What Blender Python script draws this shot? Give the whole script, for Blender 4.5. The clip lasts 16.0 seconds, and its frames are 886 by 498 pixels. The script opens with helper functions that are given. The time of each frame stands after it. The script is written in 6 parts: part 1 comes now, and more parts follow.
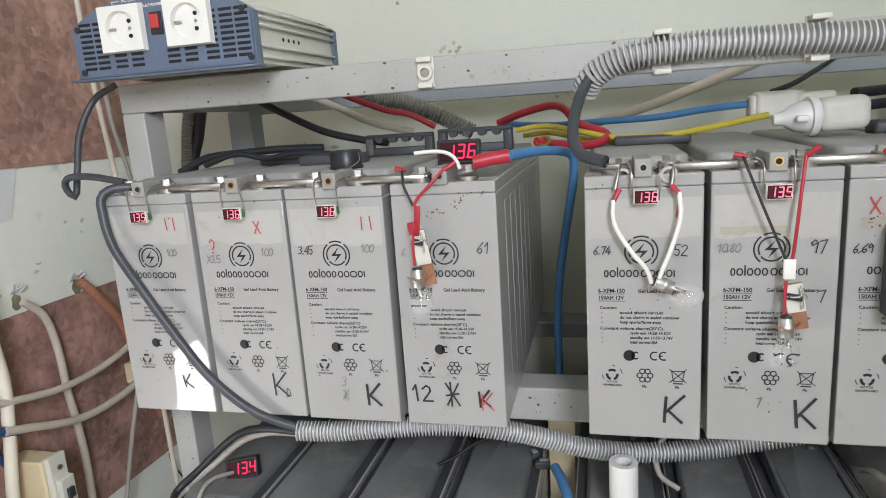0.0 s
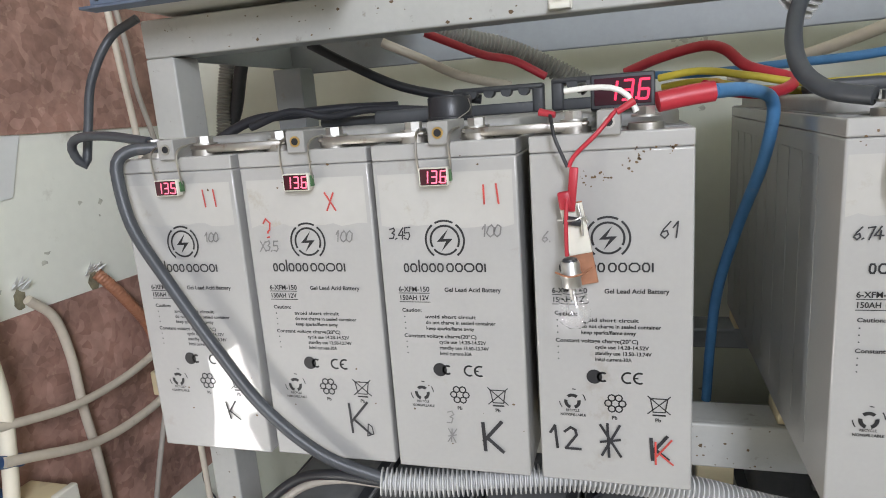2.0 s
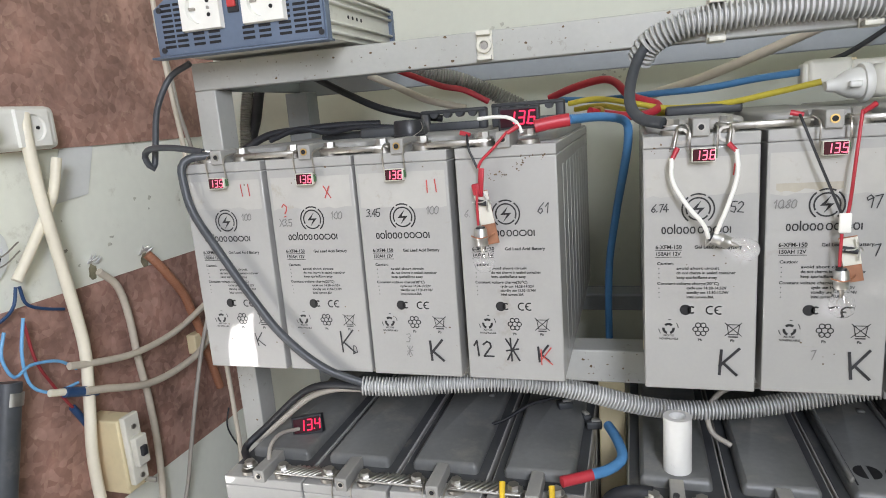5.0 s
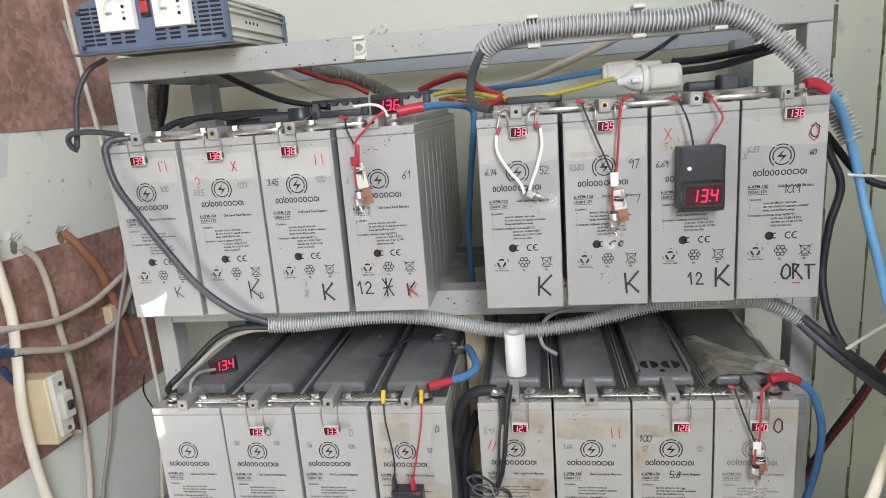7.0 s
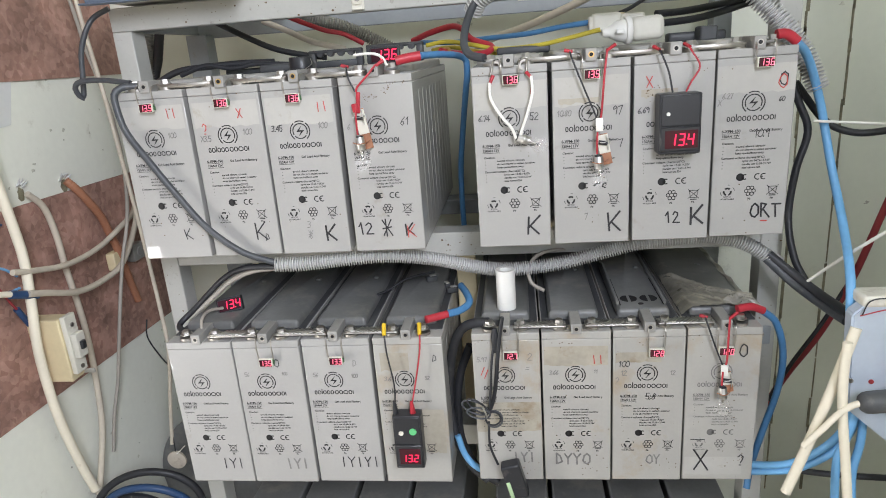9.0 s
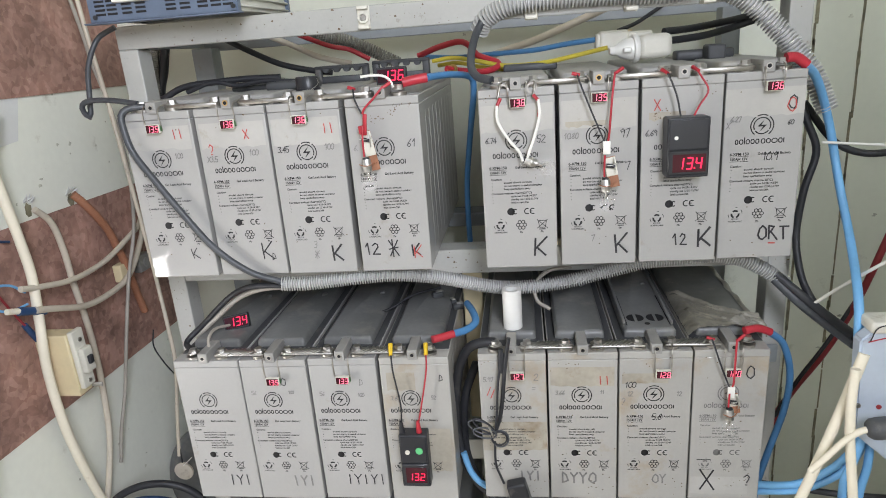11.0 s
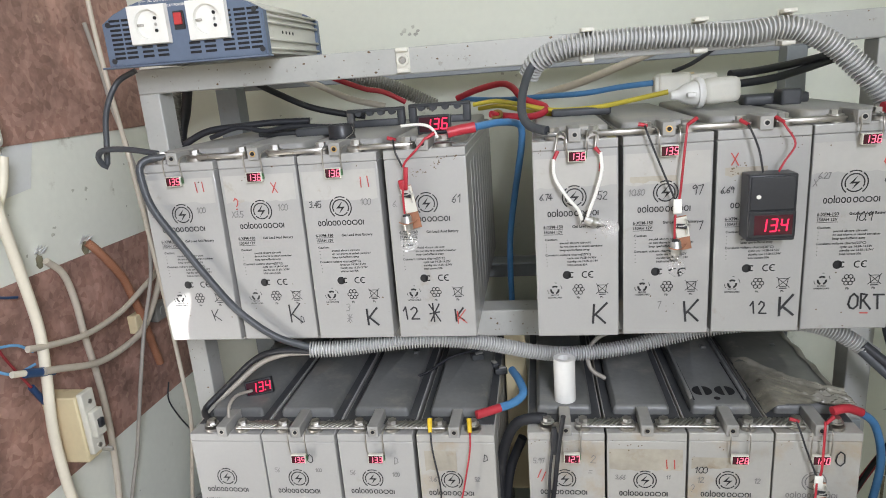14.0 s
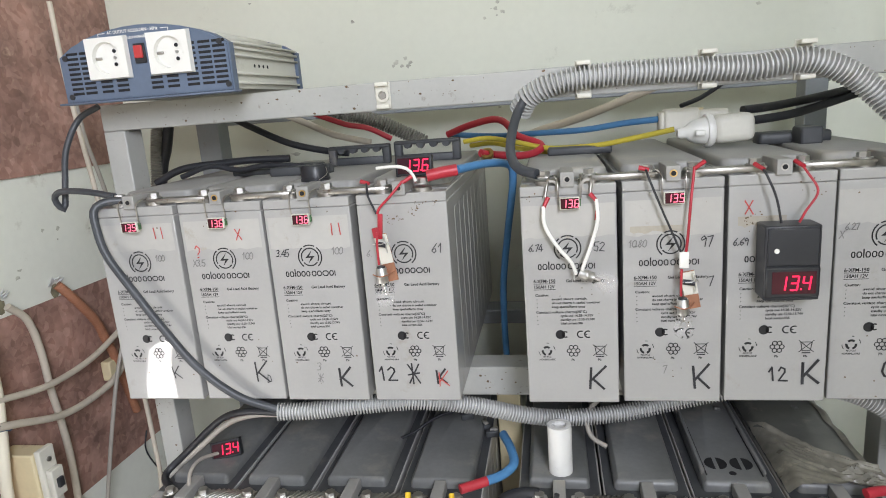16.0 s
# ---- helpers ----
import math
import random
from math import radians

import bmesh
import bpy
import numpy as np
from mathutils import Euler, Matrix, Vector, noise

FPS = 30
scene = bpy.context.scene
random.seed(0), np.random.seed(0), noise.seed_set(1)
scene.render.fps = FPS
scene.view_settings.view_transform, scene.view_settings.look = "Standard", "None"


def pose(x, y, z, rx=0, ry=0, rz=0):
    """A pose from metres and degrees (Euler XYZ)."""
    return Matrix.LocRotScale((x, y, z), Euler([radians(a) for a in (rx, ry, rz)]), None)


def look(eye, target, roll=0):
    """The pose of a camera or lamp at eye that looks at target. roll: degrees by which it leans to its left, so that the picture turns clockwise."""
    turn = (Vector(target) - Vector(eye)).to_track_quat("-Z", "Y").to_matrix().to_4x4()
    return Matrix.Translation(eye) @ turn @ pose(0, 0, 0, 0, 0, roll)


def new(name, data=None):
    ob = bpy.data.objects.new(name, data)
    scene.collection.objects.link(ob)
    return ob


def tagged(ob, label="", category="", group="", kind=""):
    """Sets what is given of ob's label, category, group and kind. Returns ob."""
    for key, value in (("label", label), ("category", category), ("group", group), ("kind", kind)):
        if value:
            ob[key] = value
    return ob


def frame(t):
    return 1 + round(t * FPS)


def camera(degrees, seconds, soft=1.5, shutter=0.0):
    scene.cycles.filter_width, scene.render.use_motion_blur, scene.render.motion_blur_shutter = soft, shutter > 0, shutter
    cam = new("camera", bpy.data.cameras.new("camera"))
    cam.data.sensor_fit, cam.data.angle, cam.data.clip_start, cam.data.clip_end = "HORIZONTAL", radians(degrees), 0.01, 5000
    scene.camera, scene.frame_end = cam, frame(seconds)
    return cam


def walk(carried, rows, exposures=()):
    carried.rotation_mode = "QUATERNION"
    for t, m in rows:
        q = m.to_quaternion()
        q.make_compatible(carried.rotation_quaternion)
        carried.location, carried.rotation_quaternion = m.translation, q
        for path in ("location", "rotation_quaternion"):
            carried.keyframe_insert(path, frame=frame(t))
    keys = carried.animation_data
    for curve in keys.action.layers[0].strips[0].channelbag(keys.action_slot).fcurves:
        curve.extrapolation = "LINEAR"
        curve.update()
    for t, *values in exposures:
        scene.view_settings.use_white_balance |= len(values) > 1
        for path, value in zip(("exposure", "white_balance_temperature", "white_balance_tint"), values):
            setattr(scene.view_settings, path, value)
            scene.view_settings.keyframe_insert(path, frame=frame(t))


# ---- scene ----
cam = camera(69.5, 16.0, soft=1.0)
PATH = [
    (0, (0.174, -0.677, 1.349), (-0.314, 1.219, 0.939), -3.9),
    (0.5, (0.144, -0.636, 1.336), (-0.35, 1.256, 0.918), -4.0),
    (1, (0.086, -0.595, 1.353), (-0.435, 1.29, 0.934), -4.1),
    (1.5, (0.056, -0.55, 1.325), (-0.491, 1.327, 0.903), -4.2),
    (2, (0.016, -0.492, 1.302), (-0.544, 1.38, 0.876), -4.2),
    (2.5, (-0.012, -0.464, 1.316), (-0.586, 1.401, 0.878), -4.3),
    (3, (-0.026, -0.446, 1.303), (-0.608, 1.417, 0.866), -4.3),
    (3.5, (0.016, -0.466, 1.307), (-0.568, 1.4, 0.887), -4.1),
    (4, (0.101, -0.561, 1.323), (-0.484, 1.306, 0.911), -4.2),
    (4.2, (0.12, -0.602, 1.326), (-0.464, 1.266, 0.915), -4.3),
    (6.3, (0.187, -0.882, 1.3), (-0.316, 1.007, 0.876), -4.4),
    (6.5, (0.208, -0.902, 1.303), (-0.228, 1.002, 0.875), -4.3),
    (7, (0.238, -0.946, 1.31), (-0.059, 0.978, 0.854), -4.4),
    (7.5, (0.234, -0.984, 1.291), (-0.022, 0.938, 0.797), -4.3),
    (8, (0.22, -1.01, 1.277), (-0.026, 0.903, 0.746), -4.2),
    (10.5, (0.234, -1.027, 1.351), (-0.02, 0.857, 0.732), -4.4),
    (11, (0.222, -1.01, 1.346), (-0.038, 0.879, 0.742), -4.4),
    (11.5, (0.205, -0.986, 1.349), (-0.064, 0.904, 0.754), -4.4),
    (12, (0.18, -0.978, 1.353), (-0.099, 0.915, 0.77), -4.4),
    (12.5, (0.161, -0.959, 1.345), (-0.126, 0.937, 0.776), -4.4),
    (13, (0.168, -0.948, 1.371), (-0.127, 0.947, 0.803), -4.5),
    (13.5, (0.175, -0.932, 1.38), (-0.126, 0.97, 0.84), -4.5),
    (14, (0.162, -0.901, 1.376), (-0.139, 1.006, 0.851), -4.4),
    (14.5, (0.181, -0.872, 1.378), (-0.114, 1.041, 0.875), -4.4),
    (15, (0.203, -0.838, 1.382), (-0.101, 1.078, 0.896), -4.4),
    (15.5, (0.202, -0.819, 1.379), (-0.128, 1.096, 0.906), -4.4),
    (16, (0.196, -0.795, 1.385), (-0.149, 1.125, 0.942), -4.4),
]
walk(cam, [(t, look(eye, target, roll)) for t, eye, target, roll in PATH],
     exposures=[(0.0, 0.06), (2.0, 0.13), (4.0, 0.13), (6.5, 0.21), (8.0, 0.28), (10.5, 0.19), (13.0, 0.2), (16.0, 0.16)])

# ---- light ----
world = bpy.data.worlds.new("sky")
scene.world = world
world.use_nodes = True
wn = world.node_tree.nodes
sky = wn.new("ShaderNodeTexSky")
sky.sky_type, sky.sun_disc = 'NISHITA', False
sky.sun_elevation, sky.sun_rotation = radians(48), radians(200)
world.node_tree.links.new(sky.outputs[0], wn["Background"].inputs[0])
wn["Background"].inputs[1].default_value = 0.05

sun = new("sun", bpy.data.lights.new("sun", 'SUN'))
sun.data.energy, sun.data.angle, sun.data.color = 4.0, radians(0.5), (1.0, 0.95, 0.87)
sun.matrix_world = look((2, 6, 9), (0, -0.5, 0))

# added fill lamp past the unseen front, placed to balance the brightness
front_fill = new("front_fill_light", bpy.data.lights.new("front_fill_light", 'AREA'))
front_fill.data.shape, front_fill.data.size, front_fill.data.size_y = 'RECTANGLE', 0.9, 0.75
front_fill.data.energy, front_fill.data.color = 68, (0.89, 0.92, 1.03)
front_fill.matrix_world = look((0.88, -1.85, 2.00), (-0.1, 0.1, 1.1))

side_light = new("side_daylight", bpy.data.lights.new("side_daylight", 'AREA'))
side_light.data.shape, side_light.data.size, side_light.data.size_y = 'RECTANGLE', 0.17, 0.38
side_light.data.energy, side_light.data.color = 5.8, (1.0, 0.98, 0.95)
side_light.matrix_world = look((-0.84, -0.62, 0.64), (1.0, -0.62, 0.64))


# ---- materials ----
def mat(name, col, rough=0.5, metal=0.0, var=0.15, scale=6.0, bump=0.05, fine=120.0, dirt=None, dirt_amt=0.0, dirt_scale=9.0, spec=0.5, coat=0.0, stretch=(1, 1, 1), wave=0.0):
    m = bpy.data.materials.new(name)
    m.use_nodes = True
    nt = m.node_tree
    n, l = nt.nodes, nt.links
    b = n["Principled BSDF"]
    tc, info = n.new("ShaderNodeTexCoord"), n.new("ShaderNodeObjectInfo")
    off = n.new("ShaderNodeVectorMath")
    off.operation = 'MULTIPLY_ADD'
    mul = n.new("ShaderNodeVectorMath")
    mul.operation = 'SCALE'
    mul.inputs[0].default_value = (7.3, 3.1, 5.7)
    l.new(info.outputs["Random"], mul.inputs["Scale"])
    l.new(tc.outputs["Object"], off.inputs[0])
    off.inputs[1].default_value = stretch
    l.new(mul.outputs[0], off.inputs[2])
    big, small = n.new("ShaderNodeTexNoise"), n.new("ShaderNodeTexNoise")
    big.inputs["Scale"].default_value, big.inputs["Detail"].default_value = scale, 5
    small.inputs["Scale"].default_value, small.inputs["Detail"].default_value = fine, 4
    for t in (big, small):
        l.new(off.outputs[0], t.inputs["Vector"])
    add = n.new("ShaderNodeMath")
    add.operation = 'MULTIPLY_ADD'
    add.inputs[1].default_value = 0.35
    l.new(small.outputs[0], add.inputs[0])
    l.new(big.outputs[0], add.inputs[2])
    ramp = n.new("ShaderNodeValToRGB")
    ramp.color_ramp.elements[0].position, ramp.color_ramp.elements[1].position = 0.42, 0.92
    ramp.color_ramp.elements[0].color = (*[c * (1 - var) for c in col], 1)
    ramp.color_ramp.elements[1].color = (*[min(1, c * (1 + var)) for c in col], 1)
    l.new(add.outputs[0], ramp.inputs[0])
    out = ramp.outputs[0]
    if dirt:
        dn = n.new("ShaderNodeTexNoise")
        dn.inputs["Scale"].default_value, dn.inputs["Detail"].default_value, dn.inputs["Roughness"].default_value = dirt_scale, 8, 0.68
        l.new(off.outputs[0], dn.inputs["Vector"])
        dr = n.new("ShaderNodeMapRange")
        dr.inputs[1].default_value, dr.inputs[2].default_value = 0.66 - 0.25 * dirt_amt, 0.80 - 0.2 * dirt_amt
        dr.inputs[4].default_value = 0.85
        l.new(dn.outputs[0], dr.inputs[0])
        mx = n.new("ShaderNodeMix")
        mx.data_type = 'RGBA'
        l.new(dr.outputs[0], mx.inputs[0])
        l.new(out, mx.inputs[6])
        mx.inputs[7].default_value = (*dirt, 1)
        out = mx.outputs[2]
    l.new(out, b.inputs["Base Color"])
    rr = n.new("ShaderNodeMapRange")
    rr.inputs[3].default_value, rr.inputs[4].default_value = max(0.02, rough * 0.78), min(1, rough * 1.25)
    l.new(big.outputs[0], rr.inputs[0])
    l.new(rr.outputs[0], b.inputs["Roughness"])
    b.inputs["Metallic"].default_value = metal
    b.inputs["Specular IOR Level"].default_value = spec
    b.inputs["Coat Weight"].default_value = coat
    b.inputs["Coat Roughness"].default_value = 0.035
    if bump:
        bp = n.new("ShaderNodeBump")
        bp.inputs["Strength"].default_value, bp.inputs["Distance"].default_value = bump, 0.004
        l.new(add.outputs[0], bp.inputs["Height"])
        l.new(bp.outputs[0], b.inputs["Normal"])
        if wave:
            wn2, wb = n.new("ShaderNodeTexNoise"), n.new("ShaderNodeBump")
            wn2.inputs["Scale"].default_value, wn2.inputs["Detail"].default_value = 9, 1
            l.new(off.outputs[0], wn2.inputs["Vector"])
            wb.inputs["Strength"].default_value, wb.inputs["Distance"].default_value = 1.0, wave
            l.new(wn2.outputs[0], wb.inputs["Height"])
            l.new(wb.outputs[0], bp.inputs["Normal"])
            l.new(wb.outputs[0], b.inputs["Coat Normal"])
    return m


def glow(name, col, power):
    m = bpy.data.materials.new(name)
    m.use_nodes = True
    b = m.node_tree.nodes["Principled BSDF"]
    b.inputs["Base Color"].default_value = (*[c * 0.5 for c in col], 1)
    b.inputs["Emission Color"].default_value, b.inputs["Emission Strength"].default_value = (*col, 1), power
    return m


def glass_mat(name):
    m = bpy.data.materials.new(name)
    m.use_nodes = True
    b = m.node_tree.nodes["Principled BSDF"]
    b.inputs["Base Color"].default_value = (1, 1, 1, 1)
    b.inputs["Transmission Weight"].default_value, b.inputs["Roughness"].default_value, b.inputs["IOR"].default_value = 1.0, 0.02, 1.06
    b.inputs["Coat Weight"].default_value, b.inputs["Coat Roughness"].default_value = 1.0, 0.02
    return m


CASE = mat("battery_grey", (0.365, 0.36, 0.347), 0.42, var=0.05, scale=5, bump=0.03, fine=260, dirt=(0.27, 0.24, 0.19), dirt_amt=0.12, dirt_scale=14, coat=0.55, wave=0.0022)
CASE_DUSTY = mat("battery_grey_dusty", (0.385, 0.375, 0.35), 0.36, var=0.07, scale=5, bump=0.04, fine=200, dirt=(0.36, 0.28, 0.18), dirt_amt=0.42, dirt_scale=6, coat=0.3, wave=0.0022)
COVER = mat("cover_grey", (0.30, 0.295, 0.28), 0.5, var=0.12, scale=8, bump=0.06, dirt=(0.40, 0.37, 0.31), dirt_amt=0.4, dirt_scale=5)
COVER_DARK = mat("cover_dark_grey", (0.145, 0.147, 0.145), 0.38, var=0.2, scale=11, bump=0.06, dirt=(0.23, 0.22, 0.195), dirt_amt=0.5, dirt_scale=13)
SHADOW_TOP = mat("lid_shaded_dusty", (0.20, 0.20, 0.195), 0.5, var=0.15, scale=9, dirt=(0.32, 0.29, 0.24), dirt_amt=0.35)
INK = mat("print_black", (0.014, 0.014, 0.016), 0.5, var=0.3, scale=40, bump=0)
INK_FADED = mat("print_faded", (0.17, 0.165, 0.16), 0.5, var=0.3, scale=40, bump=0)
MARKER = mat("marker_black", (0.022, 0.022, 0.026), 0.55, var=0.5, scale=60, bump=0)
MARKER_FAINT = mat("marker_faint", (0.20, 0.195, 0.19), 0.55, var=0.25, scale=60, bump=0)
MARKER_RED = mat("marker_red", (0.50, 0.06, 0.05), 0.5, var=0.25, scale=60, bump=0)
TAPE = mat("dusty_tape", (0.455, 0.445, 0.42), 0.16, var=0.06, scale=9, bump=0.03, dirt=(0.34, 0.30, 0.23), dirt_amt=0.3, dirt_scale=20)
TAPE_BROWN = mat("brown_tape", (0.375, 0.345, 0.285), 0.4, var=0.2, scale=14, bump=0.05, dirt=(0.25, 0.18, 0.11), dirt_amt=0.4, dirt_scale=18)
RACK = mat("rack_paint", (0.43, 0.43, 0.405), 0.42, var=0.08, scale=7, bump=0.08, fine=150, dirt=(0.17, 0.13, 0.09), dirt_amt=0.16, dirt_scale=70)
# rack paint again, with the shade of inner and back members in its colour
RACK_SHADED = mat("rack_paint_shaded", (0.27, 0.29, 0.30), 0.45, var=0.1, scale=7, bump=0.06, dirt=(0.2, 0.17, 0.13), dirt_amt=0.15, dirt_scale=30)
WALL_SIDE = mat("side_wall_paint", (0.84, 0.85, 0.765), 0.5, var=0.06, scale=2.2, bump=0.05, fine=60, dirt=(0.48, 0.46, 0.37), dirt_amt=0.22, dirt_scale=11)
WALL = mat("wall_paint", (0.73, 0.745, 0.64), 0.55, var=0.05, scale=2.2, bump=0.06, fine=60, dirt=(0.40, 0.40, 0.31), dirt_amt=0.18, dirt_scale=9)
RUST = mat("rust_spots", (0.13, 0.085, 0.045), 0.8, var=0.4, scale=60, bump=0)
SEAM = mat("seam_grime", (0.22, 0.20, 0.13), 0.8, var=0.5, scale=30)
STAIN = mat("wall_stain", (0.50, 0.50, 0.42), 0.7, var=0.5, scale=40)
FLOORM = mat("concrete", (0.36, 0.32, 0.26), 0.8, var=0.15, scale=3, bump=0.2, dirt=(0.2, 0.17, 0.13), dirt_amt=0.3, dirt_scale=4)
EARTH = mat("dry_ground", (0.42, 0.36, 0.27), 0.95, var=0.2, scale=2, bump=0.3)
STEEL = mat("bright_steel", (0.55, 0.54, 0.52), 0.40, 1.0, var=0.12, scale=30, bump=0.05, dirt=(0.25, 0.22, 0.18), dirt_amt=0.25, dirt_scale=60)
STEEL_DULL = mat("dull_steel", (0.42, 0.40, 0.37), 0.42, 1.0, var=0.2, scale=40, bump=0.05, dirt=(0.2, 0.15, 0.1), dirt_amt=0.35, dirt_scale=70)
BRASS = mat("brass", (0.62, 0.42, 0.16), 0.35, 1.0, var=0.2, scale=60, bump=0.03)
COPPER = mat("copper_board", (0.36, 0.17, 0.10), 0.45, 0.3, var=0.2, scale=60)
BLACK = mat("black_rubber", (0.022, 0.023, 0.027), 0.48, var=0.3, scale=12, bump=0.03, dirt=(0.10, 0.095, 0.085), dirt_amt=0.15)
GREYCABLE = mat("grey_black_cable", (0.055, 0.06, 0.068), 0.42, var=0.25, scale=14, bump=0.03, dirt=(0.16, 0.15, 0.14), dirt_amt=0.15)
PLASTIC_BLACK = mat("black_plastic", (0.025, 0.026, 0.03), 0.38, var=0.2, scale=12, bump=0.02, dirt=(0.12, 0.11, 0.10), dirt_amt=0.12, dirt_scale=25)
CONDUIT = mat("grey_corrugated", (0.54, 0.54, 0.53), 0.4, var=0.1, scale=16, bump=0.02, dirt=(0.3, 0.27, 0.2), dirt_amt=0.2, dirt_scale=20)
CONDUIT_DK = mat("dark_corrugated", (0.24, 0.235, 0.21), 0.5, var=0.15, scale=16, bump=0.02)
BLUE = mat("blue_cable", (0.07, 0.21, 0.42), 0.42, var=0.2, scale=14, bump=0.02, dirt=(0.2, 0.25, 0.3), dirt_amt=0.15)
BLUE_LT = mat("light_blue_cable", (0.17, 0.42, 0.72), 0.4, var=0.12, scale=14, bump=0.02)
BLUE_DK = mat("dark_blue_wire", (0.022, 0.06, 0.15), 0.45, var=0.2, scale=14, bump=0.02)
RED = mat("red_insulation", (0.42, 0.025, 0.04), 0.4, var=0.2, scale=20, bump=0.03)
REDDK = mat("dark_red_cable", (0.27, 0.03, 0.035), 0.45, var=0.2, scale=14, bump=0.02)
YELLOW = mat("yellow_cable", (0.55, 0.45, 0.05), 0.4, var=0.2, scale=14, bump=0.02)
YELLOWTAG = mat("yellow_lug", (0.75, 0.50, 0.03), 0.4, var=0.12, scale=30, bump=0.02)
BEIGE = mat("beige_cable", (0.56, 0.50, 0.41), 0.5, var=0.14, scale=10, bump=0.04, dirt=(0.27, 0.21, 0.15), dirt_amt=0.2, dirt_scale=22)
CREAM = mat("cream_cable", (0.80, 0.74, 0.60), 0.42, var=0.08, scale=10, bump=0.02, dirt=(0.45, 0.36, 0.24), dirt_amt=0.06, dirt_scale=22)
GREYCORD = mat("grey_cord", (0.36, 0.33, 0.29), 0.5, var=0.15, scale=12, bump=0.03)
ORANGE = mat("orange_brown_hose", (0.34, 0.15, 0.085), 0.5, var=0.2, scale=12, bump=0.03, dirt=(0.2, 0.12, 0.08), dirt_amt=0.25)
WHITE = mat("white_plastic", (0.80, 0.79, 0.74), 0.35, var=0.05, scale=12, bump=0.02, dirt=(0.5, 0.45, 0.35), dirt_amt=0.08, dirt_scale=18)
WHITE_OLD = mat("aged_white_plastic", (0.68, 0.66, 0.58), 0.42, var=0.08, scale=12, bump=0.02, dirt=(0.4, 0.35, 0.26), dirt_amt=0.15, dirt_scale=18)
TUBEWHITE = mat("white_tube_plastic", (0.78, 0.77, 0.74), 0.3, var=0.06, scale=14, bump=0.02, dirt=(0.5, 0.46, 0.4), dirt_amt=0.12, dirt_scale=25)
IVORY = mat("ivory_plastic", (0.70, 0.60, 0.38), 0.45, var=0.08, scale=10, bump=0.02, dirt=(0.4, 0.3, 0.18), dirt_amt=0.15)
SLATE = mat("slate_blue_plastic", (0.115, 0.15, 0.215), 0.5, var=0.12, scale=12, bump=0.04, dirt=(0.3, 0.3, 0.3), dirt_amt=0.12, dirt_scale=40)
DARKHOLE = mat("dark_inside", (0.012, 0.012, 0.014), 0.8, var=0.2)
ALU = mat("painted_aluminium", (0.62, 0.61, 0.55), 0.38, 0.15, var=0.06, scale=9, bump=0.03, dirt=(0.35, 0.32, 0.25), dirt_amt=0.15)
BOXBLUE = mat("pale_blue_metal", (0.55, 0.62, 0.72), 0.35, 0.2, var=0.07, scale=8, bump=0.03, dirt=(0.35, 0.35, 0.36), dirt_amt=0.1)
HANDLE = mat("handle_plastic", (0.065, 0.068, 0.072), 0.5, var=0.2, scale=18, bump=0.04, dirt=(0.2, 0.18, 0.15), dirt_amt=0.3)
FILM = mat("dusty_plastic_film", (0.145, 0.145, 0.13), 0.3, var=0.25, scale=18, bump=0.18, fine=45, dirt=(0.34, 0.31, 0.25), dirt_amt=0.25, dirt_scale=14, coat=0.4)
FILM_FOLD = mat("dusty_film_folds", (0.24, 0.225, 0.185), 0.3, var=0.4, scale=30, bump=0.15, fine=80, dirt=(0.5, 0.44, 0.33), dirt_amt=0.35, dirt_scale=25)
PAPER = mat("white_paper", (0.70, 0.71, 0.70), 0.7, var=0.05, scale=9, bump=0.05)
ROCKER = glow("red_rocker", (0.75, 0.07, 0.07), 0.15)
LED = glow("led_red", (1.0, 0.012, 0.07), 1.5)
LED_SMALL = glow("led_pink_red", (1.0, 0.16, 0.26), 1.3)
PCB = mat("green_circuit_board", (0.05, 0.13, 0.05), 0.5, var=0.2, bump=0)
LEDFACE = mat("led_face", (0.05, 0.008, 0.014), 0.18, var=0.2, bump=0)
GREEN = mat("green_button", (0.12, 0.50, 0.20), 0.4, var=0.12, bump=0)
LABEL_GREEN = mat("pale_green_label", (0.45, 0.62, 0.36), 0.5, var=0.1, bump=0)
GLASS = glass_mat("bulb_glass")


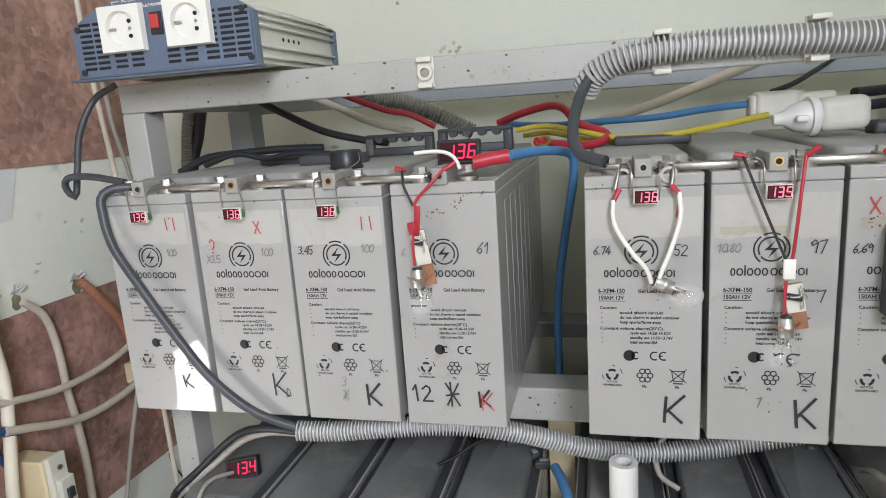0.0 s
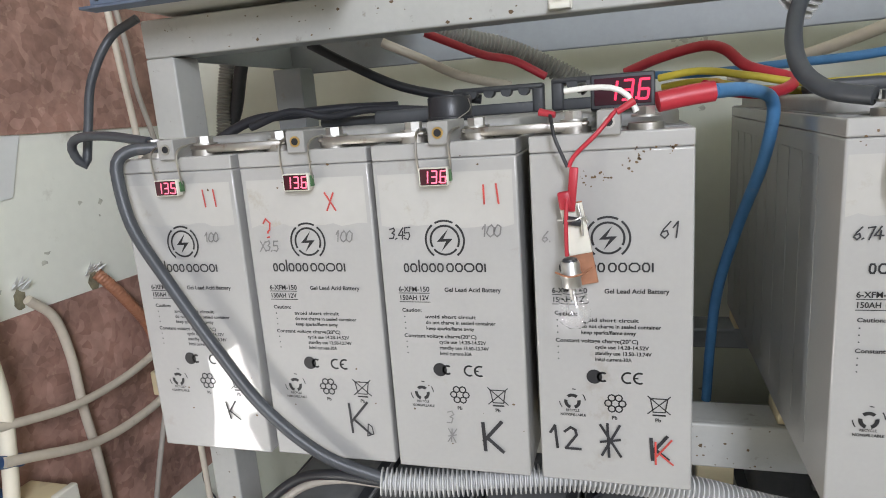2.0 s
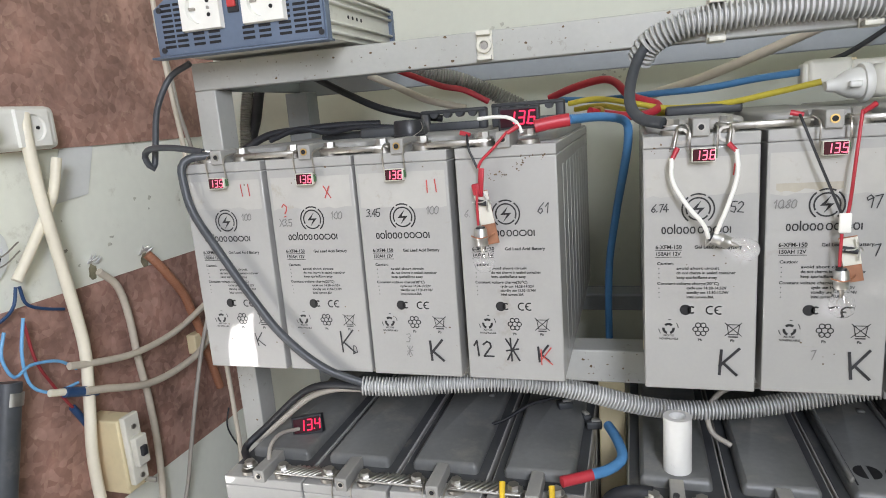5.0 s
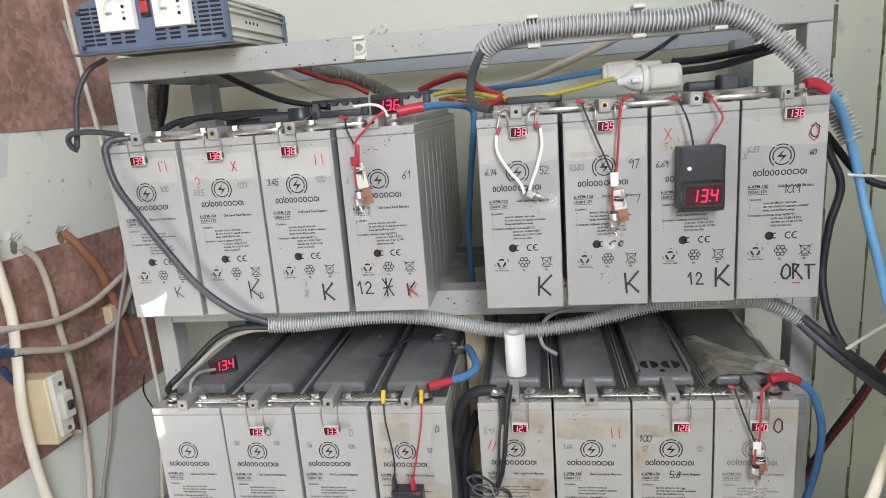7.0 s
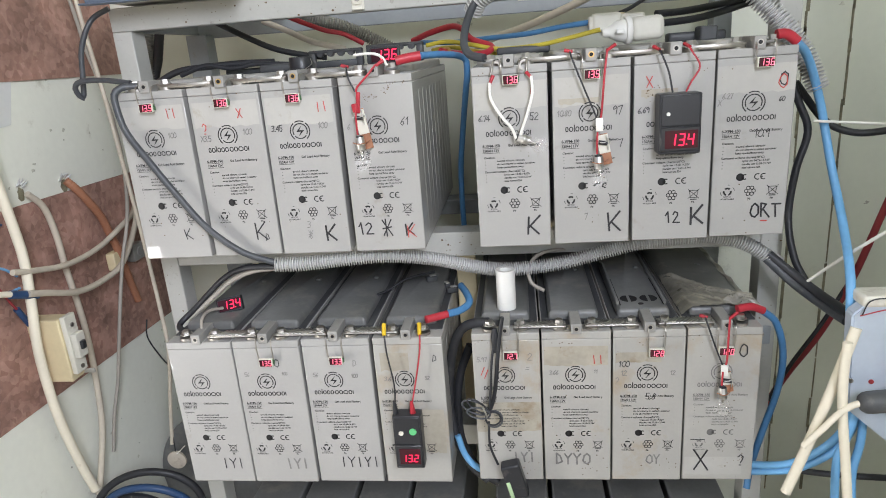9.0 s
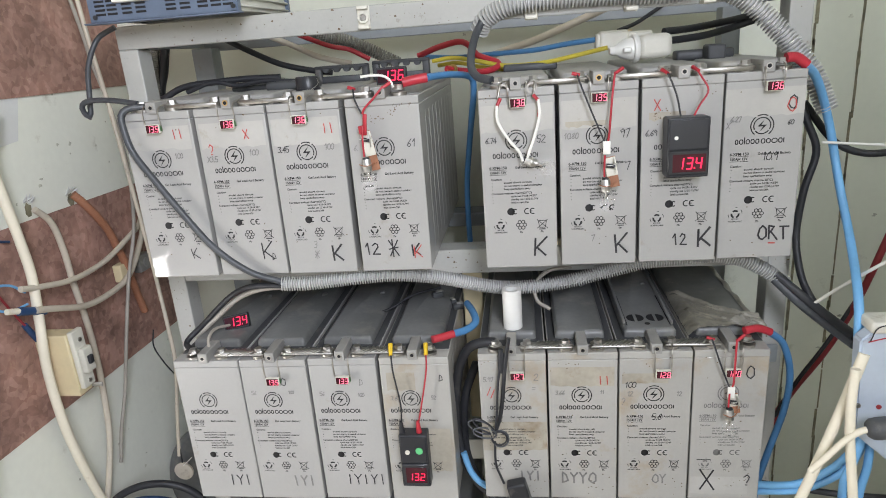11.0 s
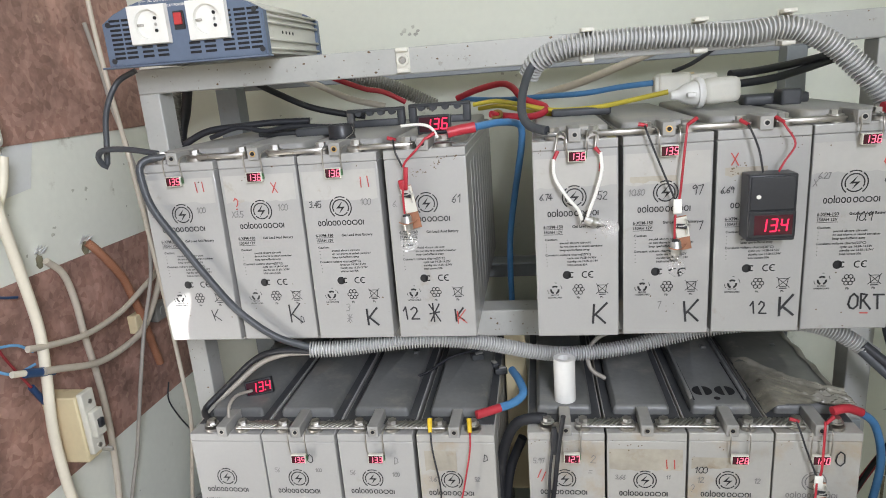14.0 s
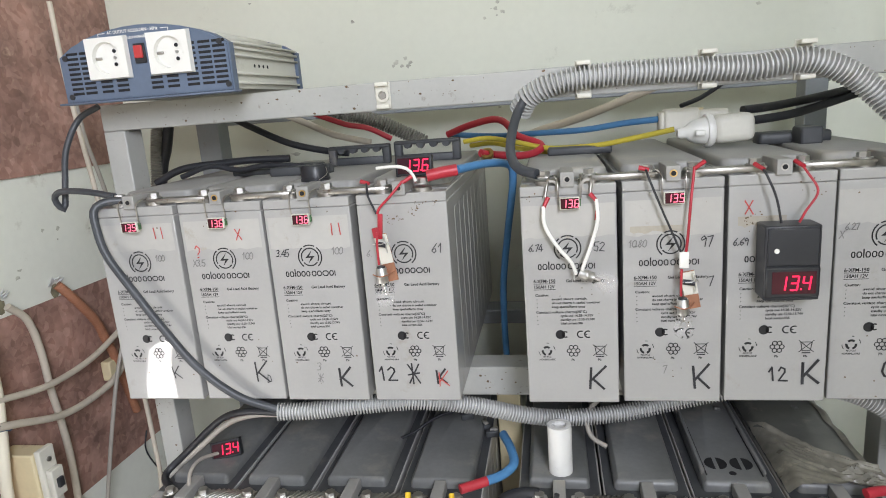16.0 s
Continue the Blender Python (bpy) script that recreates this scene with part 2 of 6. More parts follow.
def board_mat():
    m = mat("brown_flake_board", (0.345, 0.20, 0.16), 0.65, var=0.42, scale=11, bump=0.2, fine=75, dirt=(0.56, 0.38, 0.28), dirt_amt=0.22, dirt_scale=34)
    n, l = m.node_tree.nodes, m.node_tree.links
    b = n["Principled BSDF"]
    tc = n.new("ShaderNodeTexCoord")
    wob = n.new("ShaderNodeTexNoise")
    wob.inputs["Scale"].default_value = 14
    l.new(tc.outputs["Object"], wob.inputs["Vector"])
    av = n.new("ShaderNodeVectorMath")
    av.operation = 'MULTIPLY_ADD'
    l.new(wob.outputs["Color"], av.inputs[0])
    av.inputs[1].default_value = (0.05, 0.05, 0.05)
    l.new(tc.outputs["Object"], av.inputs[2])
    v = n.new("ShaderNodeTexVoronoi")
    v.inputs["Scale"].default_value = 75
    l.new(av.outputs[0], v.inputs["Vector"])
    src = b.inputs["Base Color"].links[0].from_socket
    mx = n.new("ShaderNodeMix")
    mx.data_type, mx.blend_type = 'RGBA', 'SOFT_LIGHT'
    mx.inputs[0].default_value = 0.28
    l.new(src, mx.inputs[6])
    sep = n.new("ShaderNodeSeparateColor")
    l.new(v.outputs["Color"], sep.inputs[0])
    cc = n.new("ShaderNodeCombineColor")
    for k in range(3):
        l.new(sep.outputs[0], cc.inputs[k])
    l.new(cc.outputs[0], mx.inputs[7])
    l.new(mx.outputs[2], b.inputs["Base Color"])
    return m


BOARD = board_mat()


# ---- shape helpers ----
def box(bm, x0, x1, y0, y1, z0, z1, bev=0.0, seg=1, m=None):
    t = Matrix.Translation(((x0 + x1) / 2, (y0 + y1) / 2, (z0 + z1) / 2)) @ Matrix.Diagonal((abs(x1 - x0), abs(y1 - y0), abs(z1 - z0), 1))
    r = bmesh.ops.create_cube(bm, size=1, matrix=t)
    vs = r["verts"]
    if bev:
        es = {e for v in vs for e in v.link_edges}
        r2 = bmesh.ops.bevel(bm, geom=list(es), offset=bev, segments=seg, affect='EDGES', profile=0.5)
        vs = list({v for f in r2["faces"] for v in f.verts} | {v for v in vs if v.is_valid})
    if m is not None:
        bmesh.ops.transform(bm, matrix=m, verts=vs)
    return vs


def cyl(bm, p0, p1, r0, r1=None, n=16):
    p0, p1 = Vector(p0), Vector(p1)
    d = p1 - p0
    m = Matrix.Translation((p0 + p1) / 2) @ d.to_track_quat('Z', 'Y').to_matrix().to_4x4()
    return bmesh.ops.create_cone(bm, cap_ends=True, segments=n, radius1=r0, radius2=r0 if r1 is None else r1, depth=d.length, matrix=m)["verts"]


def tube_wall(bm, p0, p1, ro, ri, n=24):
    p0, p1 = Vector(p0), Vector(p1)
    q = (p1 - p0).to_track_quat('Z', 'Y')
    rings = []
    for p, r in ((p0, ro), (p1, ro), (p1, ri), (p0, ri)):
        rings.append([bm.verts.new(p + q @ Vector((r * math.cos(2 * math.pi * k / n), r * math.sin(2 * math.pi * k / n), 0))) for k in range(n)])
    for a in range(4):
        r0, r1 = rings[a], rings[(a + 1) % 4]
        for k in range(n):
            bm.faces.new((r0[k], r0[(k + 1) % n], r1[(k + 1) % n], r1[k]))


def smooth_path(pts, step):
    """Catmull-Rom through pts at about equal steps."""
    P = [Vector(p) for p in pts]
    P = [P[0] * 2 - P[1]] + P + [P[-1] * 2 - P[-2]]
    dense = []
    for i in range(1, len(P) - 2):
        a, b, c, d = P[i - 1:i + 3]
        k = max(4, int((c - b).length / step * 2))
        for j in range(k):
            t = j / k
            dense.append(0.5 * (2 * b + (c - a) * t + (2 * a - 5 * b + 4 * c - d) * t * t + (3 * b - a - 3 * c + d) * t ** 3))
    dense.append(P[-2])
    total = [0.0]
    for a, b in zip(dense, dense[1:]):
        total.append(total[-1] + (b - a).length)
    count = max(2, int(total[-1] / step) + 1)
    out, j = [], 0
    for i in range(count):
        s = total[-1] * i / (count - 1)
        while j < len(total) - 2 and total[j + 1] < s:
            j += 1
        f = (s - total[j]) / max(1e-9, total[j + 1] - total[j])
        out.append(dense[j].lerp(dense[j + 1], f))
    return out


def sweep(bm, pts, r, n=12, step=0.008, ribs=0.0, depth=0.002, flat=1.0):
    """A round cable along pts; ribs: pitch of a corrugated hose."""
    path = smooth_path(pts, ribs / 4 if ribs else step)
    up = Vector((0, 0, 1))
    prev = []
    for i, p in enumerate(path):
        t = (path[min(i + 1, len(path) - 1)] - path[max(i - 1, 0)]).normalized()
        side = t.cross(up)
        if side.length < 0.05:
            side = t.cross(Vector((0, 1, 0)))
        side.normalize()
        if i and side.dot(last) < 0:
            side = -side
        if i:
            side = (side * 0.3 + last * 0.7)
            side = (side - t * side.dot(t)).normalized()
        last = side
        u = side.cross(t).normalized()
        rad = r - (depth if ribs and i % 4 in (2, 3) else 0)
        ring = [bm.verts.new(p + side * (rad * math.cos(2 * math.pi * k / n)) + u * (rad * flat * math.sin(2 * math.pi * k / n))) for k in range(n)]
        if prev:
            for k in range(n):
                bm.faces.new((prev[k], prev[(k + 1) % n], ring[(k + 1) % n], ring[k]))
        else:
            bm.faces.new(ring[::-1])
        prev = ring
    bm.faces.new(prev)


def lathe(bm, profile, m, n=20):
    """profile: (radius, height) pairs, turned about z, then moved by m."""
    rings = []
    for r, h in profile:
        rings.append([bm.verts.new(m @ Vector((r * math.cos(2 * math.pi * k / n), r * math.sin(2 * math.pi * k / n), h))) for k in range(n)])
    for a, b in zip(rings, rings[1:]):
        for k in range(n):
            bm.faces.new((a[k], a[(k + 1) % n], b[(k + 1) % n], b[k]))
    bm.faces.new(rings[0][::-1])
    bm.faces.new(rings[-1])


def flat_poly(bm, pts, y):
    f = bm.faces.new([bm.verts.new((x, y, z)) for x, z in pts])
    f.normal_update()
    if f.normal.y > 0:
        f.normal_flip()


def ring(bm, cx, cz, r0, r1, y, a0=0, a1=360, n=28):
    for k in range(n):
        a, b = radians(a0 + (a1 - a0) * k / n), radians(a0 + (a1 - a0) * (k + 1) / n)
        flat_poly(bm, [(cx + r * math.cos(t), cz + r * math.sin(t)) for r, t in ((r0, a), (r1, a), (r1, b), (r0, b))], y)


def ribbon(bm, pts, w, y):
    """A pen stroke on an upright face."""
    for i, ((x0, z0), (x1, z1)) in enumerate(zip(pts, pts[1:])):
        y -= 0.00002
        dx, dz = x1 - x0, z1 - z0
        d = math.hypot(dx, dz) or 1e-6
        ex, ez = dx / d * w * 0.35, dz / d * w * 0.35
        nx, nz = -dz / d * w / 2, dx / d * w / 2
        flat_poly(bm, [(x0 - ex - nx, z0 - ez - nz), (x1 + ex - nx, z1 + ez - nz), (x1 + ex + nx, z1 + ez + nz), (x0 - ex + nx, z0 - ez + nz)], y)


GLYPHS = {"K": "08-00|59-03|14-50", "0": "39-17-03-11-30-52-57-48-39", "1": "16-39-30", "2": "07-29-48-46-00-50", "3": "08-39-47-25-44-31-01", "4": "39-03-53|36-30",
          "5": "49-09-05-35-43-30-01", "6": "49-15-02-20-42-34-03", "7": "08-49-20", "8": "39-17-25-42-20-02-25-47-39", "9": "47-29-07-15-47-40", ",": "11-00", ".": "10-11",
          "?": "07-29-47-34-23-22|20-10", "X": "09-50|00-59", "O": "39-17-03-11-30-52-57-48-39", "R": "00-09-38-26-04|15-50", "T": "08-58|28-20", "I": "29-20", "Y": "09-25|59-25-20", "D": "00-09-37-42-00",
          "*": "09-50|00-59|29-20|04-55", "-": "04-44", "|": "29-20", "=": "06-46|03-43"}


def scrawl(bm, text, x, z, h, y, w=0.0022, tilt=0.0, gap=0.72):
    """Handwriting: strokes of a marker pen, lower left corner at x, z."""
    rnd = random.Random(text + str(round(x * 1000)))
    for ch in text:
        if ch != " ":
            for stroke in GLYPHS[ch].split("|"):
                pts = []
                for p in stroke.split("-"):
                    u, v = int(p[0]) / 9 * h + rnd.uniform(-.03, .03) * h, int(p[1]) / 9 * h + rnd.uniform(-.03, .03) * h
                    pts.append((x + u - v * tilt, z + v))
                ribbon(bm, pts, w, y)
                y -= 0.00008
        x += h * (gap if ch not in ",." else gap * 0.5)


text_cache = {}


def letters(bm, text, x, z, size, y, width=None):
    """Printed words, lower left corner at x, z, on a face that looks to -y."""
    if text not in text_cache:
        cu = bpy.data.curves.new("words", 'FONT')
        cu.body, cu.resolution_u, cu.offset = text, 3, 0.02
        ob = bpy.data.objects.new("words", cu)
        me = bpy.data.meshes.new_from_object(ob)
        co = [tuple(v.co) for v in me.vertices]
        text_cache[text] = (co, [tuple(p.vertices) for p in me.polygons], max(c[0] for c in co))
        bpy.data.objects.remove(ob)
    co, faces, wide = text_cache[text]
    sx = width / wide if width else size
    vs = [bm.verts.new((x + c[0] * sx, y, z + c[1] * size)) for c in co]
    for f in faces:
        try:
            bm.faces.new([vs[i] for i in f])
        except ValueError:
            pass


def seven(bm, text, x, z, h, y, w=None, slant=0.08):
    """Seven-segment figures."""
    on = {"0": "abcdef", "1": "bc", "2": "abged", "3": "abgcd", "4": "fgbc", "5": "afgcd", "6": "afgedc", "7": "abc", "8": "abcdefg", "9": "abcdfg"}
    w = w or h * 0.52
    t = h * 0.12
    for ch in text:
        if ch == ".":
            flat_poly(bm, [(x - t * 1.2, z), (x - t * .2, z), (x - t * .2, z + t), (x - t * 1.2, z + t)], y)
            continue
        q = h / 2
        seg = {"a": (0, h, w, h), "g": (0, q, w, q), "d": (0, 0, w, 0), "f": (0, q, 0, h), "b": (w, q, w, h), "e": (0, 0, 0, q), "c": (w, 0, w, q)}
        for s in on[ch]:
            a = seg[s]
            k = t * 0.35
            if a[0] == a[2]:
                p, r = (x + a[0] + a[1] * slant, z + a[1] + k), (x + a[2] + a[3] * slant, z + a[3] - k)
            else:
                p, r = (x + a[0] + a[1] * slant + k, z + a[1]), (x + a[2] + a[3] * slant - k, z + a[3])
            ribbon(bm, [p, r], t, y)
        x += w + h * 0.34


def part(name, bm, material, parent, label="", smooth=48):
    bmesh.ops.recalc_face_normals(bm, faces=bm.faces) if smooth else None
    me = bpy.data.meshes.new(name)
    bm.to_mesh(me)
    bm.free()
    me.materials.append(material)
    if smooth:
        me.shade_smooth()
        me.set_sharp_from_angle(angle=radians(smooth))
        for f in me.polygons:          # broad faces stay flat beside their rounded rims
            if f.loop_total == 4:
                c = [me.vertices[i].co for i in f.vertices]
                if min((c[k] - c[k - 1]).length for k in range(4)) > 0.0095:
                    f.use_smooth = False
    ob = new(name, me)
    ob.parent = parent
    if label:
        ob["label"] = label
    return ob


def thing(name, label, category, at=(0, 0, 0), group="", rz=0, kind=""):
    ob = new(name)
    ob.empty_display_size = 0.02
    ob.matrix_basis = pose(*at, 0, 0, rz)
    return tagged(ob, label, category, group, kind)


def solid(name, bm, material, label, category, group="", kind=""):
    """A thing of one mesh."""
    return tagged(part(name, bm, material, None), label, category, group, kind)


def nb():
    return bmesh.new()


# ---- the room ----
WX, BY = -0.79, 0.60           # left wall's face, back wall's face
b = nb()
box(b, -90, 90, -120, 60, -0.06, -0.004)
solid("ground", b, EARTH, "dry pale earth ground outside the doorways", "ground", kind="structure")
b = nb()
box(b, WX - 0.1, 2.4, -2.1, BY + 0.1, -0.05, 0)
solid("floor", b, FLOORM, "dusty concrete floor under the battery rack", "floor", kind="structure")
# unseen ceiling, stops short so that the added fill lamp shines in
b = nb()
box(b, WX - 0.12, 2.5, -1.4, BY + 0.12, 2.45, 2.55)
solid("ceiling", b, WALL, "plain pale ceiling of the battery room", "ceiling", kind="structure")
b = nb()
box(b, WX - 0.1, 2.4, BY, BY + 0.1, 0, 2.45)
wall_back = solid("wall_north", b, WALL, "pale green painted panel wall with stains and grimy seams", "wall", kind="structure")
b = nb()
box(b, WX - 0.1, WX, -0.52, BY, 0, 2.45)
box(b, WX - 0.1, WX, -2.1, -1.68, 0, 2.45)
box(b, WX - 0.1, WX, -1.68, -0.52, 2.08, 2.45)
wall_left = solid("wall_west", b, WALL_SIDE, "pale green painted wall with brown board strips and cables", "wall", kind="structure")
b = nb()
box(b, 2.4, 2.5, -2.1, BY + 0.1, 0, 2.45)
solid("wall_east", b, WALL, "plain pale painted wall", "wall", kind="structure")
# unseen walls, added to screen the fill lamp from the right side
b = nb()
box(b, 0.78, 0.88, -1.50, -0.20, 0, 2.45)
box(b, 0.88, 2.4, -1.42, -1.34, 0, 1.95)
solid("wall_partition", b, WALL, "unseen pale wall added to hold light off the right side", "wall", kind="structure")

# brown boards on the left wall
b = nb()
box(b, WX, WX + 0.004, -0.45, BY - 0.002, 1.310, 2.44)
part("board", b, BOARD, wall_left, "brown flake board above the painted strip")
b = nb()
vs = box(b, WX, WX + 0.004, -0.45, BY - 0.002, 0.60, 1.06)
for v in vs:
    f = (v.co.y + 0.07) / 0.555
    v.co.z = (0.657 - 0.008 * f) if v.co.z < 0.8 else (1.070 - 0.006 * f)
part("board", b, BOARD, wall_left, "brown flake board behind the hanging cables")

# seams and stains of the back wall
rnd = random.Random(4)
for x in (0.885, 0.982, 1.35):
    b = nb()
    z = 0.05
    while z < 2.4:
        h = rnd.uniform(0.03, 0.12)
        w = rnd.uniform(0.0015, 0.004)
        xo = x + rnd.uniform(-0.002, 0.002)
        box(b, xo - w, xo + w, BY - 0.0012, BY + 0.002, z, z + h)
        z += h * rnd.uniform(0.8, 1.05)
    part("seam", b, SEAM, wall_back, "grimy vertical panel seam", smooth=0)
b = nb()
for k in range(46):
    x, z = rnd.uniform(-0.6, 1.5), rnd.uniform(0.4, 1.85)
    r = rnd.uniform(0.0015, 0.006)
    n = 9
    flat_poly(b, [(x + r * rnd.uniform(.4, 1.5) * math.cos(2 * math.pi * i / n) * rnd.choice((1, 1, 2.2)), z + r * rnd.uniform(.4, 1.1) * math.sin(2 * math.pi * i / n)) for i in range(n)], BY - 0.0008)
for cx, cz in ((-0.12, 1.475), (0.10, 1.56), (0.13, 1.39), (0.10, 1.375)):
    for k in range(7):
        x, z, r = cx + rnd.gauss(0, .012), cz + rnd.gauss(0, .008), rnd.uniform(.002, .006)
        flat_poly(b, [(x + r * rnd.uniform(.4, 1.3) * math.cos(2 * math.pi * i / 8), z + r * rnd.uniform(.4, 1.1) * math.sin(2 * math.pi * i / 8)) for i in range(8)], BY - 0.0008 - k * 2e-5)
part("stain", b, STAIN, wall_back, "scattered dark specks and scuffs", smooth=0)
b = nb()
for k in range(46):
    y, z = rnd.uniform(-0.3, 0.55), rnd.uniform(1.08, 1.31) if k % 3 else rnd.uniform(0.35, 0.62)
    r = rnd.uniform(0.0012, 0.0045)
    f = b.faces.new([b.verts.new((WX + 0.0009, y + r * rnd.uniform(.4, 2.0) * math.cos(2 * math.pi * i / 8), z + r * rnd.uniform(.4, 1.6) * math.sin(2 * math.pi * i / 8))) for i in range(8)])
part("stain", b, STAIN, wall_left, "scattered dark specks and scuffs", smooth=0)


# ---- the rack ----
FY, KY = 0.145, 0.43           # faces of the front and back frames
XL, XR = -0.508, 0.692
rack = thing("battery_rack", "grey painted steel battery rack with rust specks", "rack", (0, 0, 0))


def bar(name, x0, x1, y0, y1, z0, z1, material=RACK):
    b = nb()
    box(b, x0, x1, y0, y1, z0, z1, 0.0022, 2)
    return part(name, b, material, rack)


def tube_post(x, y, sx, sy, w=0.037):
    """A square tube post, outer corner at x, y."""
    b = nb()
    box(b, *sorted((x, x + sx * w)), *sorted((y, y + sy * 0.045)), 0, 1.3808, 0.002, 2)
    return part("post", b, RACK if y < 0.3 else RACK_SHADED, rack)


tube_post(XL, FY - 0.003, 1, 1)
tube_post(XR, FY - 0.003, -1, 1)
tube_post(XL - 0.010, KY + 0.05, 1, -1, 0.048)
tube_post(XR - 0.02, KY + 0.05, -1, -1)
bar("beam", XL, XR, FY - 0.003, FY + 0.004, 1.381, 1.4225)
bar("beam_flange", XL + 0.002, XR - 0.002, FY + 0.004, FY + 0.046, 1.3825, 1.4215, RACK_SHADED)
bar("beam", XL, XR, KY + 0.045, KY + 0.051, 1.373, 1.4225, RACK_SHADED)
bar("side_beam", XL + 0.001, XL + 0.007, FY + 0.05, KY + 0.04, 1.3815, 1.4225, RACK_SHADED)
bar("side_beam", XR - 0.008, XR - 0.002, FY + 0.05, KY + 0.04, 1.3815, 1.4225, RACK_SHADED)
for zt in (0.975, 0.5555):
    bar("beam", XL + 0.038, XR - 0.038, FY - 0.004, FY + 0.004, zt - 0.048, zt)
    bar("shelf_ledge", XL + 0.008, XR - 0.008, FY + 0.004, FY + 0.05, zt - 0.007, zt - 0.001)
    bar("beam", XL + 0.016, XR - 0.026, KY + 0.044, KY + 0.05, zt - 0.048, zt, RACK_SHADED)
    bar("shelf_ledge", XL + 0.016, XR - 0.026, KY - 0.004, KY + 0.044, zt - 0.007, zt - 0.001, RACK_SHADED)
    bar("side_beam", XL + 0.008, XL + 0.014, FY + 0.055, KY - 0.006, zt - 0.045, zt - 0.009, RACK_SHADED)
    bar("side_beam", XR - 0.014, XR - 0.008, FY + 0.055, KY - 0.006, zt - 0.045, zt - 0.009, RACK_SHADED)

for x0, x1 in ((-0.44, 0.055), (0.155, 0.636)):
    for y0, y1 in ((FY + 0.004, FY + 0.05), (KY - 0.004, KY + 0.043)):
        b = nb()
        box(b, x0, x1, y0, y1, 0.9745, 0.9875, 0.002, 2)
        part("bearing_strip", b, IVORY, rack, "yellowed strip under the upper batteries")
# rust specks and chips in the rack's paint
rk = random.Random(31)
b = nb()
for k in range(150):
    spot = rk.choice(("top", "top", "top", "shelf", "post", "post"))
    if spot == "top":
        x, z, y = rk.uniform(XL + 0.01, XR - 0.01), rk.uniform(1.384, 1.420), FY - 0.0034
    elif spot == "shelf":
        x, z, y = rk.uniform(0.07, 0.15), rk.uniform(0.930, 0.972), FY - 0.0044
    else:
        x, z, y = rk.choice((XL + 0.018, XR - 0.018)) + rk.uniform(-0.015, 0.015), rk.uniform(0.60, 1.37), FY - 0.0034
    q = rk.uniform(0.0004, 0.0013) * rk.choice((1, 1, 1.9))
    flat_poly(b, [(x + q * rk.uniform(.5, 1.5) * math.cos(i * 1.047), z + q * rk.uniform(.4, 1.1) * math.sin(i * 1.047)) for i in range(6)], y)
tagged(part("rust_speck", b, RUST, rack, "brown rust specks in the grey paint", smooth=0), kind="stuff")


# conduit clips on the top beam
def pipe_clip(x, z, r=0.019, empty=False):
    c = thing("pipe_clip", "white plastic saddle clip screwed to the rack beam", "clip", (x, FY - 0.003, z), "pipe clips")
    b = nb()
    box(b, -0.011, 0.011, -0.004, 0, -(0.019 if empty else 0.026), 0.019 if empty else 0.026, 0.0012, 2)
    part("base_plate", b, WHITE_OLD, c)
    for s in (-1, 1):
        b = nb()
        box(b, -0.0095, 0.0095, -(0.012 if empty else 0.022), -0.004, s * (0.016 if empty else 0.022) - 0.003, s * (0.016 if empty else 0.022) + 0.003, 0.001, 2)
        part("jaw", b, WHITE_OLD, c)
    if empty:
        b = nb()
        tube_wall(b, (0, -0.009, 0), (0, -0.004, 0), 0.010, 0.006, 16)
        part("collar", b, WHITE_OLD, c)
        b = nb()
        cyl(b, (0, -0.007, 0), (0, -0.004, 0), 0.005, n=10)
        part("screw", b, STEEL_DULL, c)
    return c


pipe_clip(-0.043, 1.403, empty=True)
for x, z in ((0.243, 1.403), (0.405, 1.404), (0.525, 1.406)):
    pipe_clip(x, z)


# ---- batteries ----
DEPTH, HIGH = 0.50, 0.289


def cover_plate(b, x0, x1, y0, y1, z0, z1, r, bev):
    """A plate with rounded corners and a sloped rim."""
    rings = []
    for inset, z in ((0, z0), (0, z1 - bev), (bev * 0.35, z1 - bev * 0.35), (bev, z1)):
        pts = []
        for cx, cy, a0 in ((x1 - r, y0 + r, -90), (x1 - r, y1 - r, 0), (x0 + r, y1 - r, 90), (x0 + r, y0 + r, 180)):
            for k in range(6):
                a = radians(a0 + 18 * k)
                pts.append(b.verts.new((cx + (r - inset) * math.cos(a) if r > inset else cx, cy + (r - inset) * math.sin(a) if r > inset else cy, z)))
        rings.append(pts)
    for p, q in zip(rings, rings[1:]):
        for k in range(len(p)):
            j = (k + 1) % len(p)
            b.faces.new((p[k], p[j], q[j], q[k]))
    b.faces.new(rings[-1])


